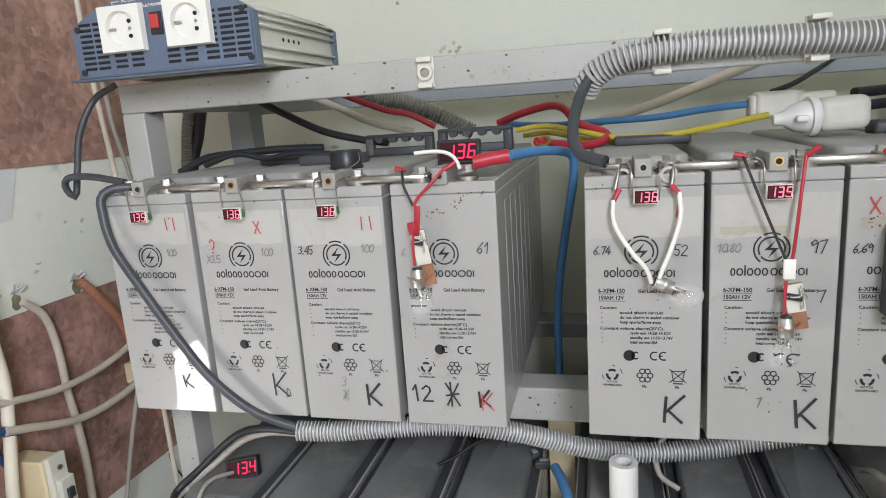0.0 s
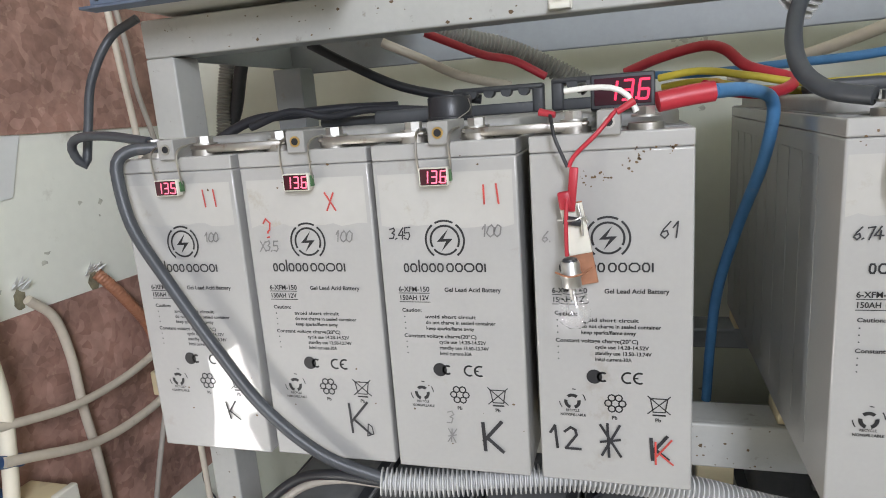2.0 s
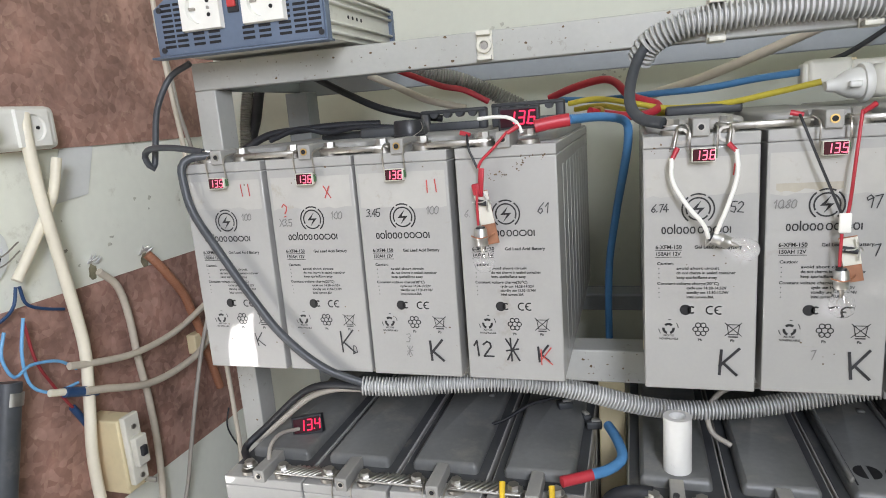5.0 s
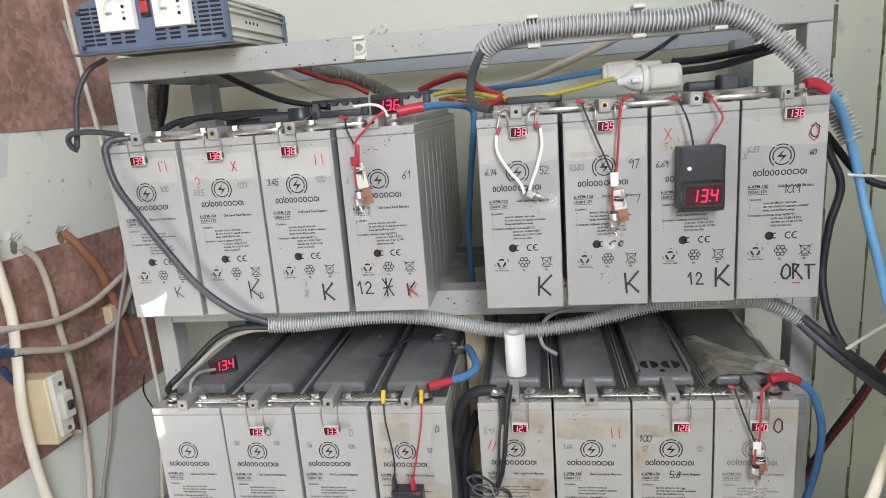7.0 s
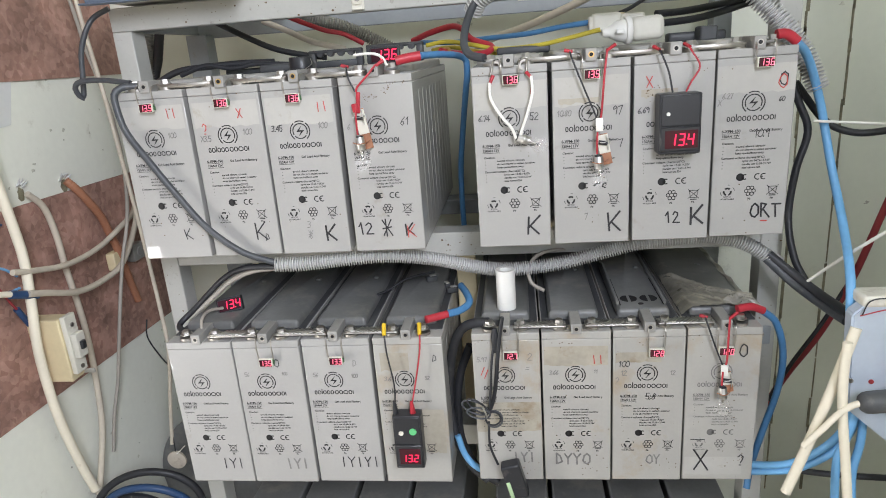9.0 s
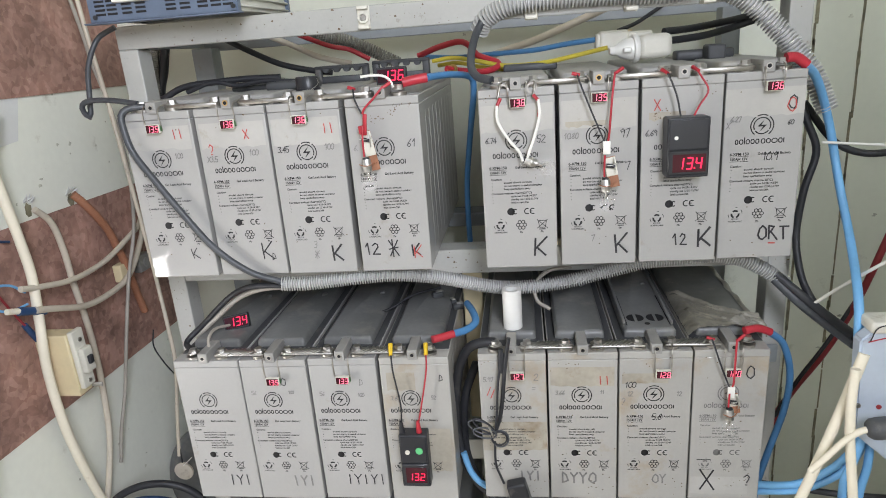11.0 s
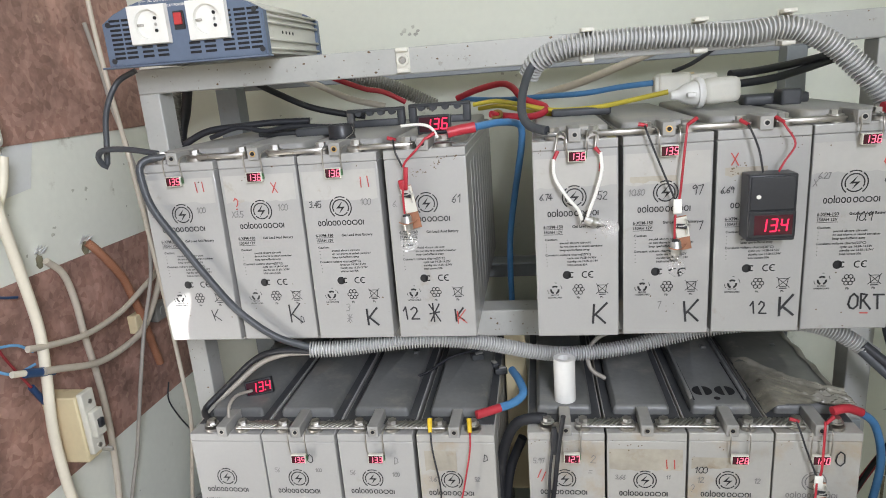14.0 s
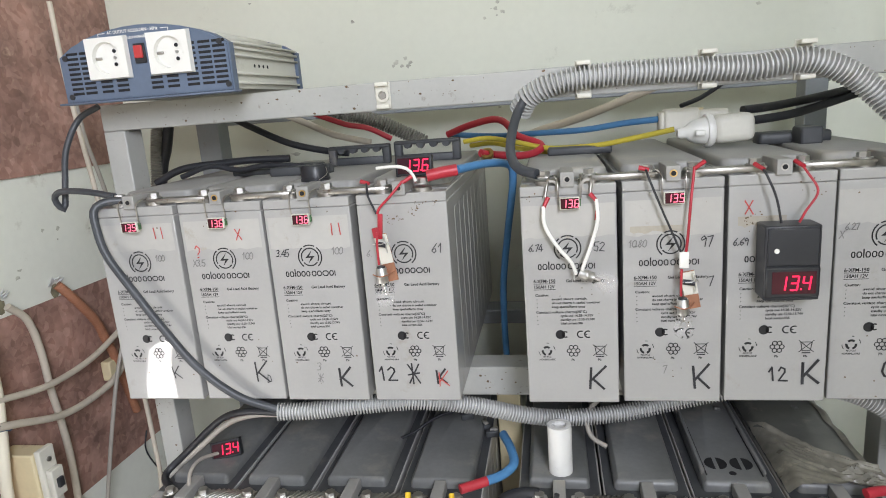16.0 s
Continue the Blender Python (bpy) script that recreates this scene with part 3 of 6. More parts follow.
def battery(name, w, label, at, group, case=CASE, cover=COVER, ink=INK, vents=False, brass=False, shift=0.0):
    t = thing(name, label, "battery", at, group)
    h = w / 2
    b = nb()
    box(b, -h, h, 0, DEPTH, 0, HIGH - 0.0131, 0.0016, 2)
    part("case", b, case, t)
    b = nb()
    for s in (-1, 1):
        for k in range(9):
            y = 0.06 + k * 0.047
            box(b, *sorted((s * h, s * (h + 0.0005))), y, y + 0.03, 0.02, HIGH - 0.03)
    tagged(part("side_rib", b, case, t), kind="stuff")
    b = nb()
    box(b, -h, h, -0.0002, DEPTH, HIGH - 0.0128, HIGH, 0.0014, 2)
    part("lid", b, case, t)
    up = cover is COVER
    ins, rise, y0 = (0.006, 0.014, 0.062) if up else (0.0145, 0.016, 0.052)
    b = nb()
    cover_plate(b, -h + ins, h - ins, y0, DEPTH - 0.03, HIGH + 0.0005, HIGH + rise, 0.014 if up else 0.006, 0.004 if up else 0.007)
    part("top_cover", b, cover, t)
    if not up:
        b = nb()
        box(b, 0.018, 0.027, y0 + 0.205, y0 + 0.215, HIGH + rise - 0.0005, HIGH + rise + 0.004, 0.001)
        part("cover_tab", b, cover, t)
    if vents:
        for cx in (-0.018, 0.016):
            for s in (-1, 1):
                b = nb()
                b.faces.new([b.verts.new((cx + s * 0.0025 + s * 0.0125 * math.cos(radians(-90 + 15 * k)), 0.098 + 0.0150 * math.sin(radians(-90 + 15 * k)), HIGH + rise + 0.0004))
                             for k in (range(13) if s > 0 else range(12, -1, -1))])
                part("vent", b, DARKHOLE, t, "dark half-round vent slot", smooth=0)
        b = nb()
        cyl(b, (-0.001, 0.074, HIGH + rise - 0.002), (-0.001, 0.074, HIGH + rise + 0.0004), 0.0048, n=14)
        part("round_hole", b, DARKHOLE, t, "small dark round hole")
        for s in (-1, 1):
            b = nb()
            box(b, *sorted((s * 0.0352, s * 0.0372)), 0.068, 0.20, HIGH + rise - 0.002, HIGH + rise + 0.0004)
            part("slit", b, DARKHOLE, t, "narrow dark slit")
        for s in (-1, 1):
            b = nb()
            box(b, *sorted((s * 0.0375, s * 0.0425)), 0.075, DEPTH - 0.04, HIGH + rise - 0.004, HIGH + rise + 0.005, 0.0015)
            part("cover_rail", b, cover, t)
    # added plate: dust and the shade between covers are put into its colour
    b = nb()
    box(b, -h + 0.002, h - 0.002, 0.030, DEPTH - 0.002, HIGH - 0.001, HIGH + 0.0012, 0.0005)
    part("lid_top", b, SHADOW_TOP if cover is COVER else HANDLE, t, "lid top, darkened for dust and for shade between covers")
    b = nb()
    box(b, -0.0085, 0.0085, -0.006, 0.05, HIGH - 0.002, HIGH + 0.0165, 0.0012, 2)
    lug = part("lug_block", b, COVER, t)
    b = nb()
    cyl(b, (0, -0.0066, HIGH + 0.0075), (0, -0.003, HIGH + 0.0075), 0.0046, n=14)
    part("insert", b, BRASS if brass else STEEL_DULL, lug, "round threaded insert")
    b = nb()
    cyl(b, (0, -0.0070, HIGH + 0.0075), (0, -0.0055, HIGH + 0.0075), 0.0030, n=12)
    part("hole", b, DARKHOLE, lug)
    for s in (-1, 1):
        b = nb()
        cyl(b, (s * 0.0265, 0.016, HIGH), (s * 0.0265, 0.016, HIGH + 0.005), 0.013, n=20)
        term = part("terminal", b, STEEL_DULL, t)
        b = nb()
        cyl(b, (s * 0.0265, 0.016, HIGH + 0.0092), (s * 0.0265, 0.016, HIGH + 0.0108), 0.0105, n=20)
        part("washer", b, STEEL, term)
        b = nb()
        cyl(b, (s * 0.0265, 0.016, HIGH + 0.0108), (s * 0.0265, 0.016, HIGH + 0.0168), 0.0072, n=6)
        part("bolt_head", b, STEEL, term)
    # print on the front
    y = -0.0006
    lz = HIGH - 0.0795
    b = nb()
    for r0, r1, a0, a1 in ((0.0112, 0.0129, -28, 208), (0.0112, 0.0129, 218, 322), (0.0154, 0.0171, -52, 52), (0.0154, 0.0171, 62, 118), (0.0154, 0.0171, 128, 232)):
        ring(b, 0, lz, r0, r1, y, a0, a1, 22)
    flat_poly(b, [(0.0035, lz + 0.0095), (-0.0068, lz - 0.0012), (-0.0008, lz - 0.0012), (-0.0012, lz + 0.001)], y)
    flat_poly(b, [(-0.0035, lz - 0.0095), (0.0068, lz + 0.0012), (0.0008, lz + 0.0012), (0.0012, lz - 0.001)], y)
    flat_poly(b, [(-0.0008, lz - 0.0012), (-0.0012, lz + 0.001), (0.0008, lz + 0.0012), (0.0012, lz - 0.001)], y)
    part("emblem", b, ink, t, "black ring emblem with a bolt", smooth=0).location.x = shift
    b = nb()
    bz = HIGH - 0.1065
    x = -0.0375
    for k, wd in enumerate((0.0046, 0.0062, 0.0014, 0.0058, 0.0058, 0.0056, 0.0064, 0.0066, 0.0086, 0.0060, 0.0036)):
        if k == 6:
            x += 0.0012
        if wd < 0.004:
            flat_poly(b, [(x, bz), (x + 0.0014, bz), (x + 0.0014, bz + (0.0108 if k == 2 else 0.0072)), (x, bz + (0.0108 if k == 2 else 0.0072))], y)
        else:
            c = wd * 0.30
            ribbon(b, [(x + c, bz + 0.0006), (x + wd - c, bz + 0.0006), (x + wd - 0.0006, bz + 0.0024), (x + wd - 0.0006, bz + 0.0052), (x + wd - c, bz + 0.0070), (x + c, bz + 0.0070), (x + 0.0006, bz + 0.0052), (x + 0.0006, bz + 0.0024), (x + c, bz + 0.0006)], 0.0013, y)
        x += wd + 0.0011
    mark = tagged(part("brand_mark", b, ink, t, "row of plain black maker's mark shapes", smooth=0), kind="stuff")
    mark.location.x = shift
    b = nb()
    letters(b, "6-XFM-150", -0.044, HIGH - 0.1235, 0.0062, y, 0.0275)
    flat_poly(b, [(-0.044, HIGH - 0.1252), (-0.0165, HIGH - 0.1252), (-0.0165, HIGH - 0.1246), (-0.044, HIGH - 0.1246)], y)
    letters(b, "150AH 12V", -0.044, HIGH - 0.131, 0.0060, y, 0.0265)
    flat_poly(b, [(-0.044, HIGH - 0.1330), (-0.0165, HIGH - 0.1330), (-0.0165, HIGH - 0.1324), (-0.044, HIGH - 0.1324)], y)
    letters(b, "Gel Lead Acid Battery", -0.0035, HIGH - 0.1235, 0.0052, y, 0.048)
    letters(b, "Caution:", -0.0425, HIGH - 0.1415, 0.0046, y, 0.0175)
    for k, s in enumerate(("avoid short circuit", "do not charge in sealed container", "keep sparks/flame away")):
        letters(b, s, -0.022, HIGH - 0.147 - k * 0.0052, 0.0044, y, (0.044, 0.0605, 0.042)[k])
        flat_poly(b, [(-0.041, HIGH - 0.1465 - k * .0052), (-0.04, HIGH - 0.1465 - k * .0052), (-0.04, HIGH - 0.1455 - k * .0052), (-0.041, HIGH - 0.1455 - k * .0052)], y)
    letters(b, "Constant voltage charge(20°C)", -0.0425, HIGH - 0.1645, 0.0046, y, 0.064)
    for k, s in enumerate(("cycle use 14.28-14.52V", "standby use 13.50-13.74V", "Inital current-30A")):
        letters(b, s, -0.0115, HIGH - 0.1695 - k * 0.0052, 0.0044, y, (0.041, 0.043, 0.028)[k])
        flat_poly(b, [(-0.041, HIGH - 0.169 - k * .0052), (-0.04, HIGH - 0.169 - k * .0052), (-0.04, HIGH - 0.168 - k * .0052), (-0.041, HIGH - 0.168 - k * .0052)], y)
    letters(b, "Pb", 0.0005, HIGH - 0.2300, 0.0045, y)
    letters(b, "Pb", 0.034, HIGH - 0.2300, 0.0045, y)
    letters(b, "NONSPILLABLE", -0.0405, HIGH - 0.2290, 0.0032, y, 0.0205)
    letters(b, "RECYCLE", -0.036, HIGH - 0.2250, 0.0030, y, 0.011)
    tagged(part("printed_text", b, ink, t, smooth=0), kind="stuff").location.x = shift
    b = nb()
    z = HIGH - 0.1935
    ring(b, -0.0125, z, 0.0, 0.0062, y, 0, 360, 16)
    ring(b, -0.006, z, 0.0028, 0.0046, y, 50, 310, 12)
    ring(b, 0.0135, z, 0.0036, 0.0052, y, 60, 300, 12)
    ring(b, 0.0225, z, 0.0036, 0.0052, y, 60, 300, 12)
    flat_poly(b, [(0.018, z - 0.0007), (0.0215, z - 0.0007), (0.0215, z + 0.0007), (0.018, z + 0.0007)], y)
    zi = HIGH - 0.2155
    for k in range(3):
        a = radians(90 + 120 * k)
        ring(b, -0.0305, zi - 0.0005, 0.0040, 0.0068, y, 90 + 120 * k - 42, 90 + 120 * k + 42, 5)
        ring(b, -0.0305, zi, 0.0100, 0.0108, y, (20, 200, 90)[k] - 16, (20, 200, 90)[k] + (16, 16, 0)[k], 4)
    for k in range(6):
        ring(b, 0.0035 + 0.0055 * math.cos(k * 1.047), zi - 0.0005 + 0.0055 * math.sin(k * 1.047), 0.0022, 0.0034, y, 0, 360, 8)
    ribbon(b, [(0.0305, zi + 0.0055), (0.0325, zi - 0.006), (0.0415, zi - 0.006), (0.0435, zi + 0.0055), (0.0300, zi + 0.0055)], 0.0009, y)
    ribbon(b, [(0.0285, zi - 0.0075), (0.0455, zi + 0.0075)], 0.0009, y)
    ribbon(b, [(0.0285, zi + 0.0075), (0.0455, zi - 0.0075)], 0.0009, y)
    flat_poly(b, [(0.032, zi - 0.0094), (0.042, zi - 0.0094), (0.042, zi - 0.008), (0.032, zi - 0.008)], y)
    tagged(part("safety_print", b, ink, t, smooth=0), kind="stuff").location.x = shift
    return t


UP_Z, LO_Z = 0.988, 0.557
UPX = [-0.3805, -0.2525, -0.1270, 0.0025, 0.2135, 0.3375, 0.4610, 0.5810]
UPW = [0.1215, 0.1215, 0.1200, 0.1195, 0.1165, 0.1180, 0.1180, 0.1135]
LOW = [0.1205, 0.1205, 0.1205, 0.1205, 0.1140, 0.1140, 0.1165, 0.1165]
LOS = [-0.008, -0.008, -0.010, -0.010, -0.003, -0.002, -0.002, -0.002]
LOX = [-0.3510, -0.2280, -0.1035, 0.0233, 0.1900, 0.3075, 0.4260, 0.5455]
LOY = [-0.050, -0.050, -0.047, -0.047, -0.038, -0.038, -0.036, -0.034]
UPY = [0.0, 0.002, 0.0, 0.0, -0.004, 0.0, 0.003, 0.008]
upper = []
for i in range(8):
    upper.append(battery("battery", UPW[i], "grey plastic front-terminal battery on the upper shelf", (UPX[i], UPY[i], UP_Z), "upper shelf batteries", brass=i in (1, 2, 5), shift=-0.002))
lower = []
for i in range(8):
    lab = ("pale grey front-terminal battery under a dark cover on the lower shelf" if i < 4 else "dusty brown-stained grey battery on the lower shelf")
    if i == 6:
        lab = "dusty grey battery with a vented dark cover, lower shelf"
    if i == 7:
        lab = "dusty grey battery wrapped in plastic film, lower shelf"
    lower.append(battery("battery", LOW[i], lab, (LOX[i], LOY[i], LO_Z), "lower shelf batteries",
                         CASE if i < 3 else CASE_DUSTY, COVER_DARK, INK_FADED if i == 7 else INK, vents=i == 6, shift=LOS[i]))


# ---- handwriting and tape on the batteries ----
def marks(bat, black=(), red=(), faint=(), w=0.0022):
    for material, items, lab in ((MARKER, black, "black marker handwriting"), (MARKER_RED, red, "red marker handwriting"), (MARKER_FAINT, faint, "faint pen handwriting")):
        for it in items:
            b = nb()
            text, x, z, h = it[:4]
            h *= 0.88
            scrawl(b, text, x, z, h, -0.0014 if material is MARKER_RED else -0.0010, max((it[4] if len(it) > 4 else 0.0009 if h < 0.017 else w) * (1.35 if h > 0.018 else 1.0), 0.0015 if material is MARKER_RED else 0.0011), tilt=it[5] if len(it) > 5 else -0.12 if h < 0.014 else 0.05, gap=0.56 if h < 0.014 else 0.72)
            part("handwriting", b, material, bat, lab, smooth=0)["kind"] = "stuff"


def tape(bat, x0, x1, z0, z1, material=TAPE, lab="strip of clear dusty tape"):
    b = nb()
    n = 14
    r = random.Random(int((x0 + z0) * 9999))
    low = [(x0 + (x1 - x0) * k / n, z0 + r.uniform(-.002, .002)) for k in range(n + 1)]
    flat_poly(b, low + [(x1, z1), (x0, z1)], -0.0003 if material is TAPE else -0.00045)
    part("tape_strip", b, material, bat, lab, smooth=0)


H = HIGH
U, L = upper, lower
marks(U[0], [("K", 0.022, 0.034, 0.022, 0.0012, 0.2)], [("||", 0.026, H - 0.045, 0.017)], [("100", 0.022, H - 0.078, 0.010), ("56", -0.052, H - 0.082, 0.010)])
marks(U[1], [("K", 0.022, 0.028, 0.036, 0.0017), ("D", 0.036, 0.026, 0.014, 0.001)], [("?", -0.043, H - 0.075, 0.019), ("X", 0.020, H - 0.052, 0.017)], [("100", 0.024, H - 0.080, 0.011), ("X3,5", -0.050, H - 0.088, 0.011)])
marks(U[2], [("K", 0.022, 0.022, 0.032, 0.0024)], [("||", 0.030, H - 0.050, 0.017)], [("3", -0.012, 0.045, 0.014), ("*", -0.012, 0.028, 0.014), ("100", 0.028, H - 0.077, 0.011, 0.0009)])
marks(U[2], [("3,45", -0.050, H - 0.078, 0.011)])
marks(U[3], [("12", -0.053, 0.030, 0.023, 0.0017), ("*", -0.010, 0.026, 0.032, 0.0016), ("K", 0.030, 0.026, 0.024, 0.002), ("61", 0.036, H - 0.080, 0.014, 0.0011)], [("K", 0.033, 0.022, 0.025, 0.0009)], [("6.", -0.052, H - 0.082, 0.010)])
marks(U[4], [("K", 0.022, 0.020, 0.036, 0.0023, -0.05), ("52", 0.030, H - 0.084, 0.013, 0.001), ("6,74", -0.050, H - 0.082, 0.010)], [("|", 0.030, H - 0.044, 0.013)])
marks(U[5], [("K", 0.028, 0.020, 0.036, 0.0023), ("97", 0.032, H - 0.084, 0.015, 0.0011), ("7", 0.041, H - 0.134, 0.014, 0.0009)], (), [("10,80", -0.053, H - 0.082, 0.010), ("7", -0.012, 0.04, 0.012)])
marks(U[6], [("12", -0.008, 0.028, 0.020, 0.0022), ("K", 0.033, 0.024, 0.035, 0.0026), ("6,69", -0.053, H - 0.085, 0.010)], [("X", -0.040, H - 0.047, 0.018)])
marks(U[7], [("ORT", 0.004, 0.030, 0.026, 0.0020), ("O", 0.034, H - 0.056, 0.022, 0.0013), ("60", 0.034, H - 0.080, 0.008), ("10.9", 0.000, H - 0.132, 0.014, 0.0009)], [("O", 0.032, H - 0.060, 0.023, 0.0011), ("-", 0.020, 0.014, 0.026, 0.0014)], [("6,27", -0.048, H - 0.072, 0.009), ("X", -0.054, H - 0.082, 0.010)])
marks(L[0], [("|Y|", 0.004, 0.030, 0.024, 0.0014)])
marks(L[1], [("O", 0.012, H - 0.050, 0.017, 0.0014)], (), [("100", 0.022, H - 0.066, 0.007), ("56", -0.046, H - 0.068, 0.009), ("|Y|", 0.006, 0.030, 0.024)])
marks(L[2], [("|Y|Y|", -0.016, 0.032, 0.024, 0.0014)], (), [("D", 0.028, H - 0.052, 0.014), ("100", 0.022, H - 0.074, 0.008), ("56", -0.046, H - 0.072, 0.009)])
marks(L[3], [("D", 0.042, H - 0.045, 0.014, 0.0012)], (), [("3,67", -0.046, H - 0.082, 0.010), ("52", 0.026, H - 0.080, 0.008)])
marks(L[4], (), [("|", -0.048, H - 0.078, 0.018, 0.0014, -0.4), ("|", -0.042, H - 0.083, 0.018, 0.0014, -0.4)], [("5,97", -0.050, H - 0.052, 0.010), ("=", 0.032, H - 0.072, 0.014), ("2", 0.036, H - 0.050, 0.014), ("|Y|", 0.006, 0.038, 0.022)])
marks(L[5], (), [("||", 0.026, H - 0.058, 0.017)], [("3,66", -0.046, H - 0.078, 0.009), ("DYYO", -0.036, 0.034, 0.024), ("11", 0.028, H - 0.076, 0.007)])
marks(L[6], [("100", -0.050, H - 0.066, 0.012, 0.0012), ("5,8", -0.004, H - 0.128, 0.013, 0.001)], (), [("12", -0.046, H - 0.082, 0.010), ("12", 0.034, H - 0.082, 0.009), ("?", -0.055, H - 0.098, 0.014), ("OY", 0.0, 0.034, 0.020)])
marks(L[7], [("X", -0.038, 0.020, 0.046, 0.0022), ("-", -0.045, 0.058, 0.060, 0.0010), ("?", 0.034, 0.030, 0.024, 0.0014), ("O", 0.024, H - 0.052, 0.026, 0.0014)])
for k in (0, 1, 2, 4, 5, 7):
    tape(U[k], -0.056, 0.056, H - 0.062 - 0.003 * (k % 3), H - 0.024)
tape(U[5], -0.050, 0.012, H - 0.064, H - 0.056, TAPE_BROWN, "smudged strip of brown tape residue")
tape(U[6], -0.048, 0.006, H - 0.062, H - 0.050, TAPE_BROWN, "smudged strip of brown tape residue")
tape(L[3], -0.050, 0.000, H - 0.062, H - 0.028, TAPE_BROWN, "torn patch of brown tape")
tape(L[3], 0.016, 0.054, 0.062, 0.150, TAPE_BROWN, "torn patch of brown tape")
# warm brown sheen of this front, painted on as a coloured band
tape(L[4], -0.056, 0.056, 0.100, 0.158, TAPE_BROWN, "broad brown band across the front")
tape(L[5], -0.054, 0.052, H - 0.062, H - 0.026, TAPE_BROWN, "broad brown band across the front")
tape(L[6], -0.054, 0.020, H - 0.058, H - 0.040, TAPE_BROWN, "brown tape residue")
tape(L[7], -0.056, 0.040, 0.010, 0.046, TAPE, "pale torn strip of tape")


# ---- straps between terminals ----
def strap(bat_a, bat_b, braided):
    xa, xb = bat_a.location.x + 0.0265 - 0.011, bat_b.location.x - 0.0265 + 0.011
    y = (bat_a.location.y + bat_b.location.y) / 2 + 0.016
    z = (bat_a.location.z + bat_b.location.z) / 2 + HIGH + 0.0051
    lab = "braided metal strap linking two lower batteries" if braided else "flat metal strap linking two upper batteries"
    t = thing("terminal_strap", lab, "strap", (xa, y, z), "lower straps" if braided else "upper straps")
    w = xb - xa
    b = nb()
    box(b, 0, w, -0.0105, 0.0105, 0, 0.0038, 0.0015, 2)
    part("strip", b, STEEL if braided else STEEL_DULL, t)
    if braided:
        b = nb()
        for k in range(7):
            x = 0.024 + (w - 0.048) * k / 6
            box(b, -0.0022, 0.0022, -0.0135, 0.0135, 0.0036, 0.0056, 0.0008, 1, pose(x, 0, 0, 0, 0, -38))
        tagged(part("braid", b, STEEL, t, "coarse braided strands"), kind="stuff")
    else:
        b = nb()
        box(b, 0.004, w - 0.004, -0.0116, -0.0100, -0.0030, 0.0040, 0.0004)
        part("front_lip", b, STEEL_DULL, t)


for row, br in ((upper, False), (lower, True)):
    for i in (0, 1, 2, 4, 5, 6):
        strap(row[i], row[i + 1], br)


# ---- small voltmeters on wire legs ----
def small_meter(bat, dx, drop, reading, dim=False):
    x, y, z = bat.location.x + dx, bat.location.y, bat.location.z + HIGH
    t = thing("panel_voltmeter", "tiny red-lit voltmeter with a cream case on two wire legs", "voltmeter", (x, y - 0.006, z), "small voltmeters")
    b = nb()
    box(b, -0.0118, 0.0118, -0.0075, 0.0, -drop - 0.0072, -drop + 0.0072, 0.0008, 2)
    body = part("housing", b, WHITE_OLD, t)
    b = nb()
    box(b, -0.0108, 0.0108, -0.0079, -0.0070, -drop - 0.0064, -drop + 0.0064, 0.0003)
    part("face", b, LEDFACE, t)
    b = nb()
    seven(b, reading, -0.0088, -drop - 0.0046, 0.0092, -0.0082, 0.0042)
    part("readout", b, LED_SMALL, t, "glowing red figures", smooth=0)
    b = nb()
    box(b, 0.0119, 0.0135, -0.004, 0.0005, -drop - 0.004, -drop + 0.005)
    part("circuit_board", b, PCB, t)
    for s in (-1, 1):
        b = nb()
        sweep(b, [(s * 0.017, 0.018, 0.0105), (s * 0.0145, 0.004, 0.0085), (s * 0.0135, -0.004, 0.002), (s * 0.0135, -0.0035, -drop * 0.6), (s * 0.0125, -0.001, -drop + 0.002)], 0.0011, 6, 0.004)
        part("leg", b, STEEL_DULL, t)


for i, dx, rd in ((0, 0.0, "13.5"), (1, 0.0, "13.6"), (2, -0.004, "13.6"), (4, 0.002, "13.6"), (5, 0.0, "13.5"), (7, 0.008, "13.6")):
    small_meter(upper[i], dx, 0.026 if i < 4 else 0.021, rd)
for i, dx, rd, dim in ((1, 0.002, "13.5", 0), (2, 0.002, "13.3", 0), (4, 0.008, "12.7", 0), (6, 0.010, "12.8", 1), (7, 0.0, "12.0", 1)):
    small_meter(lower[i], dx, 0.036, rd, dim)


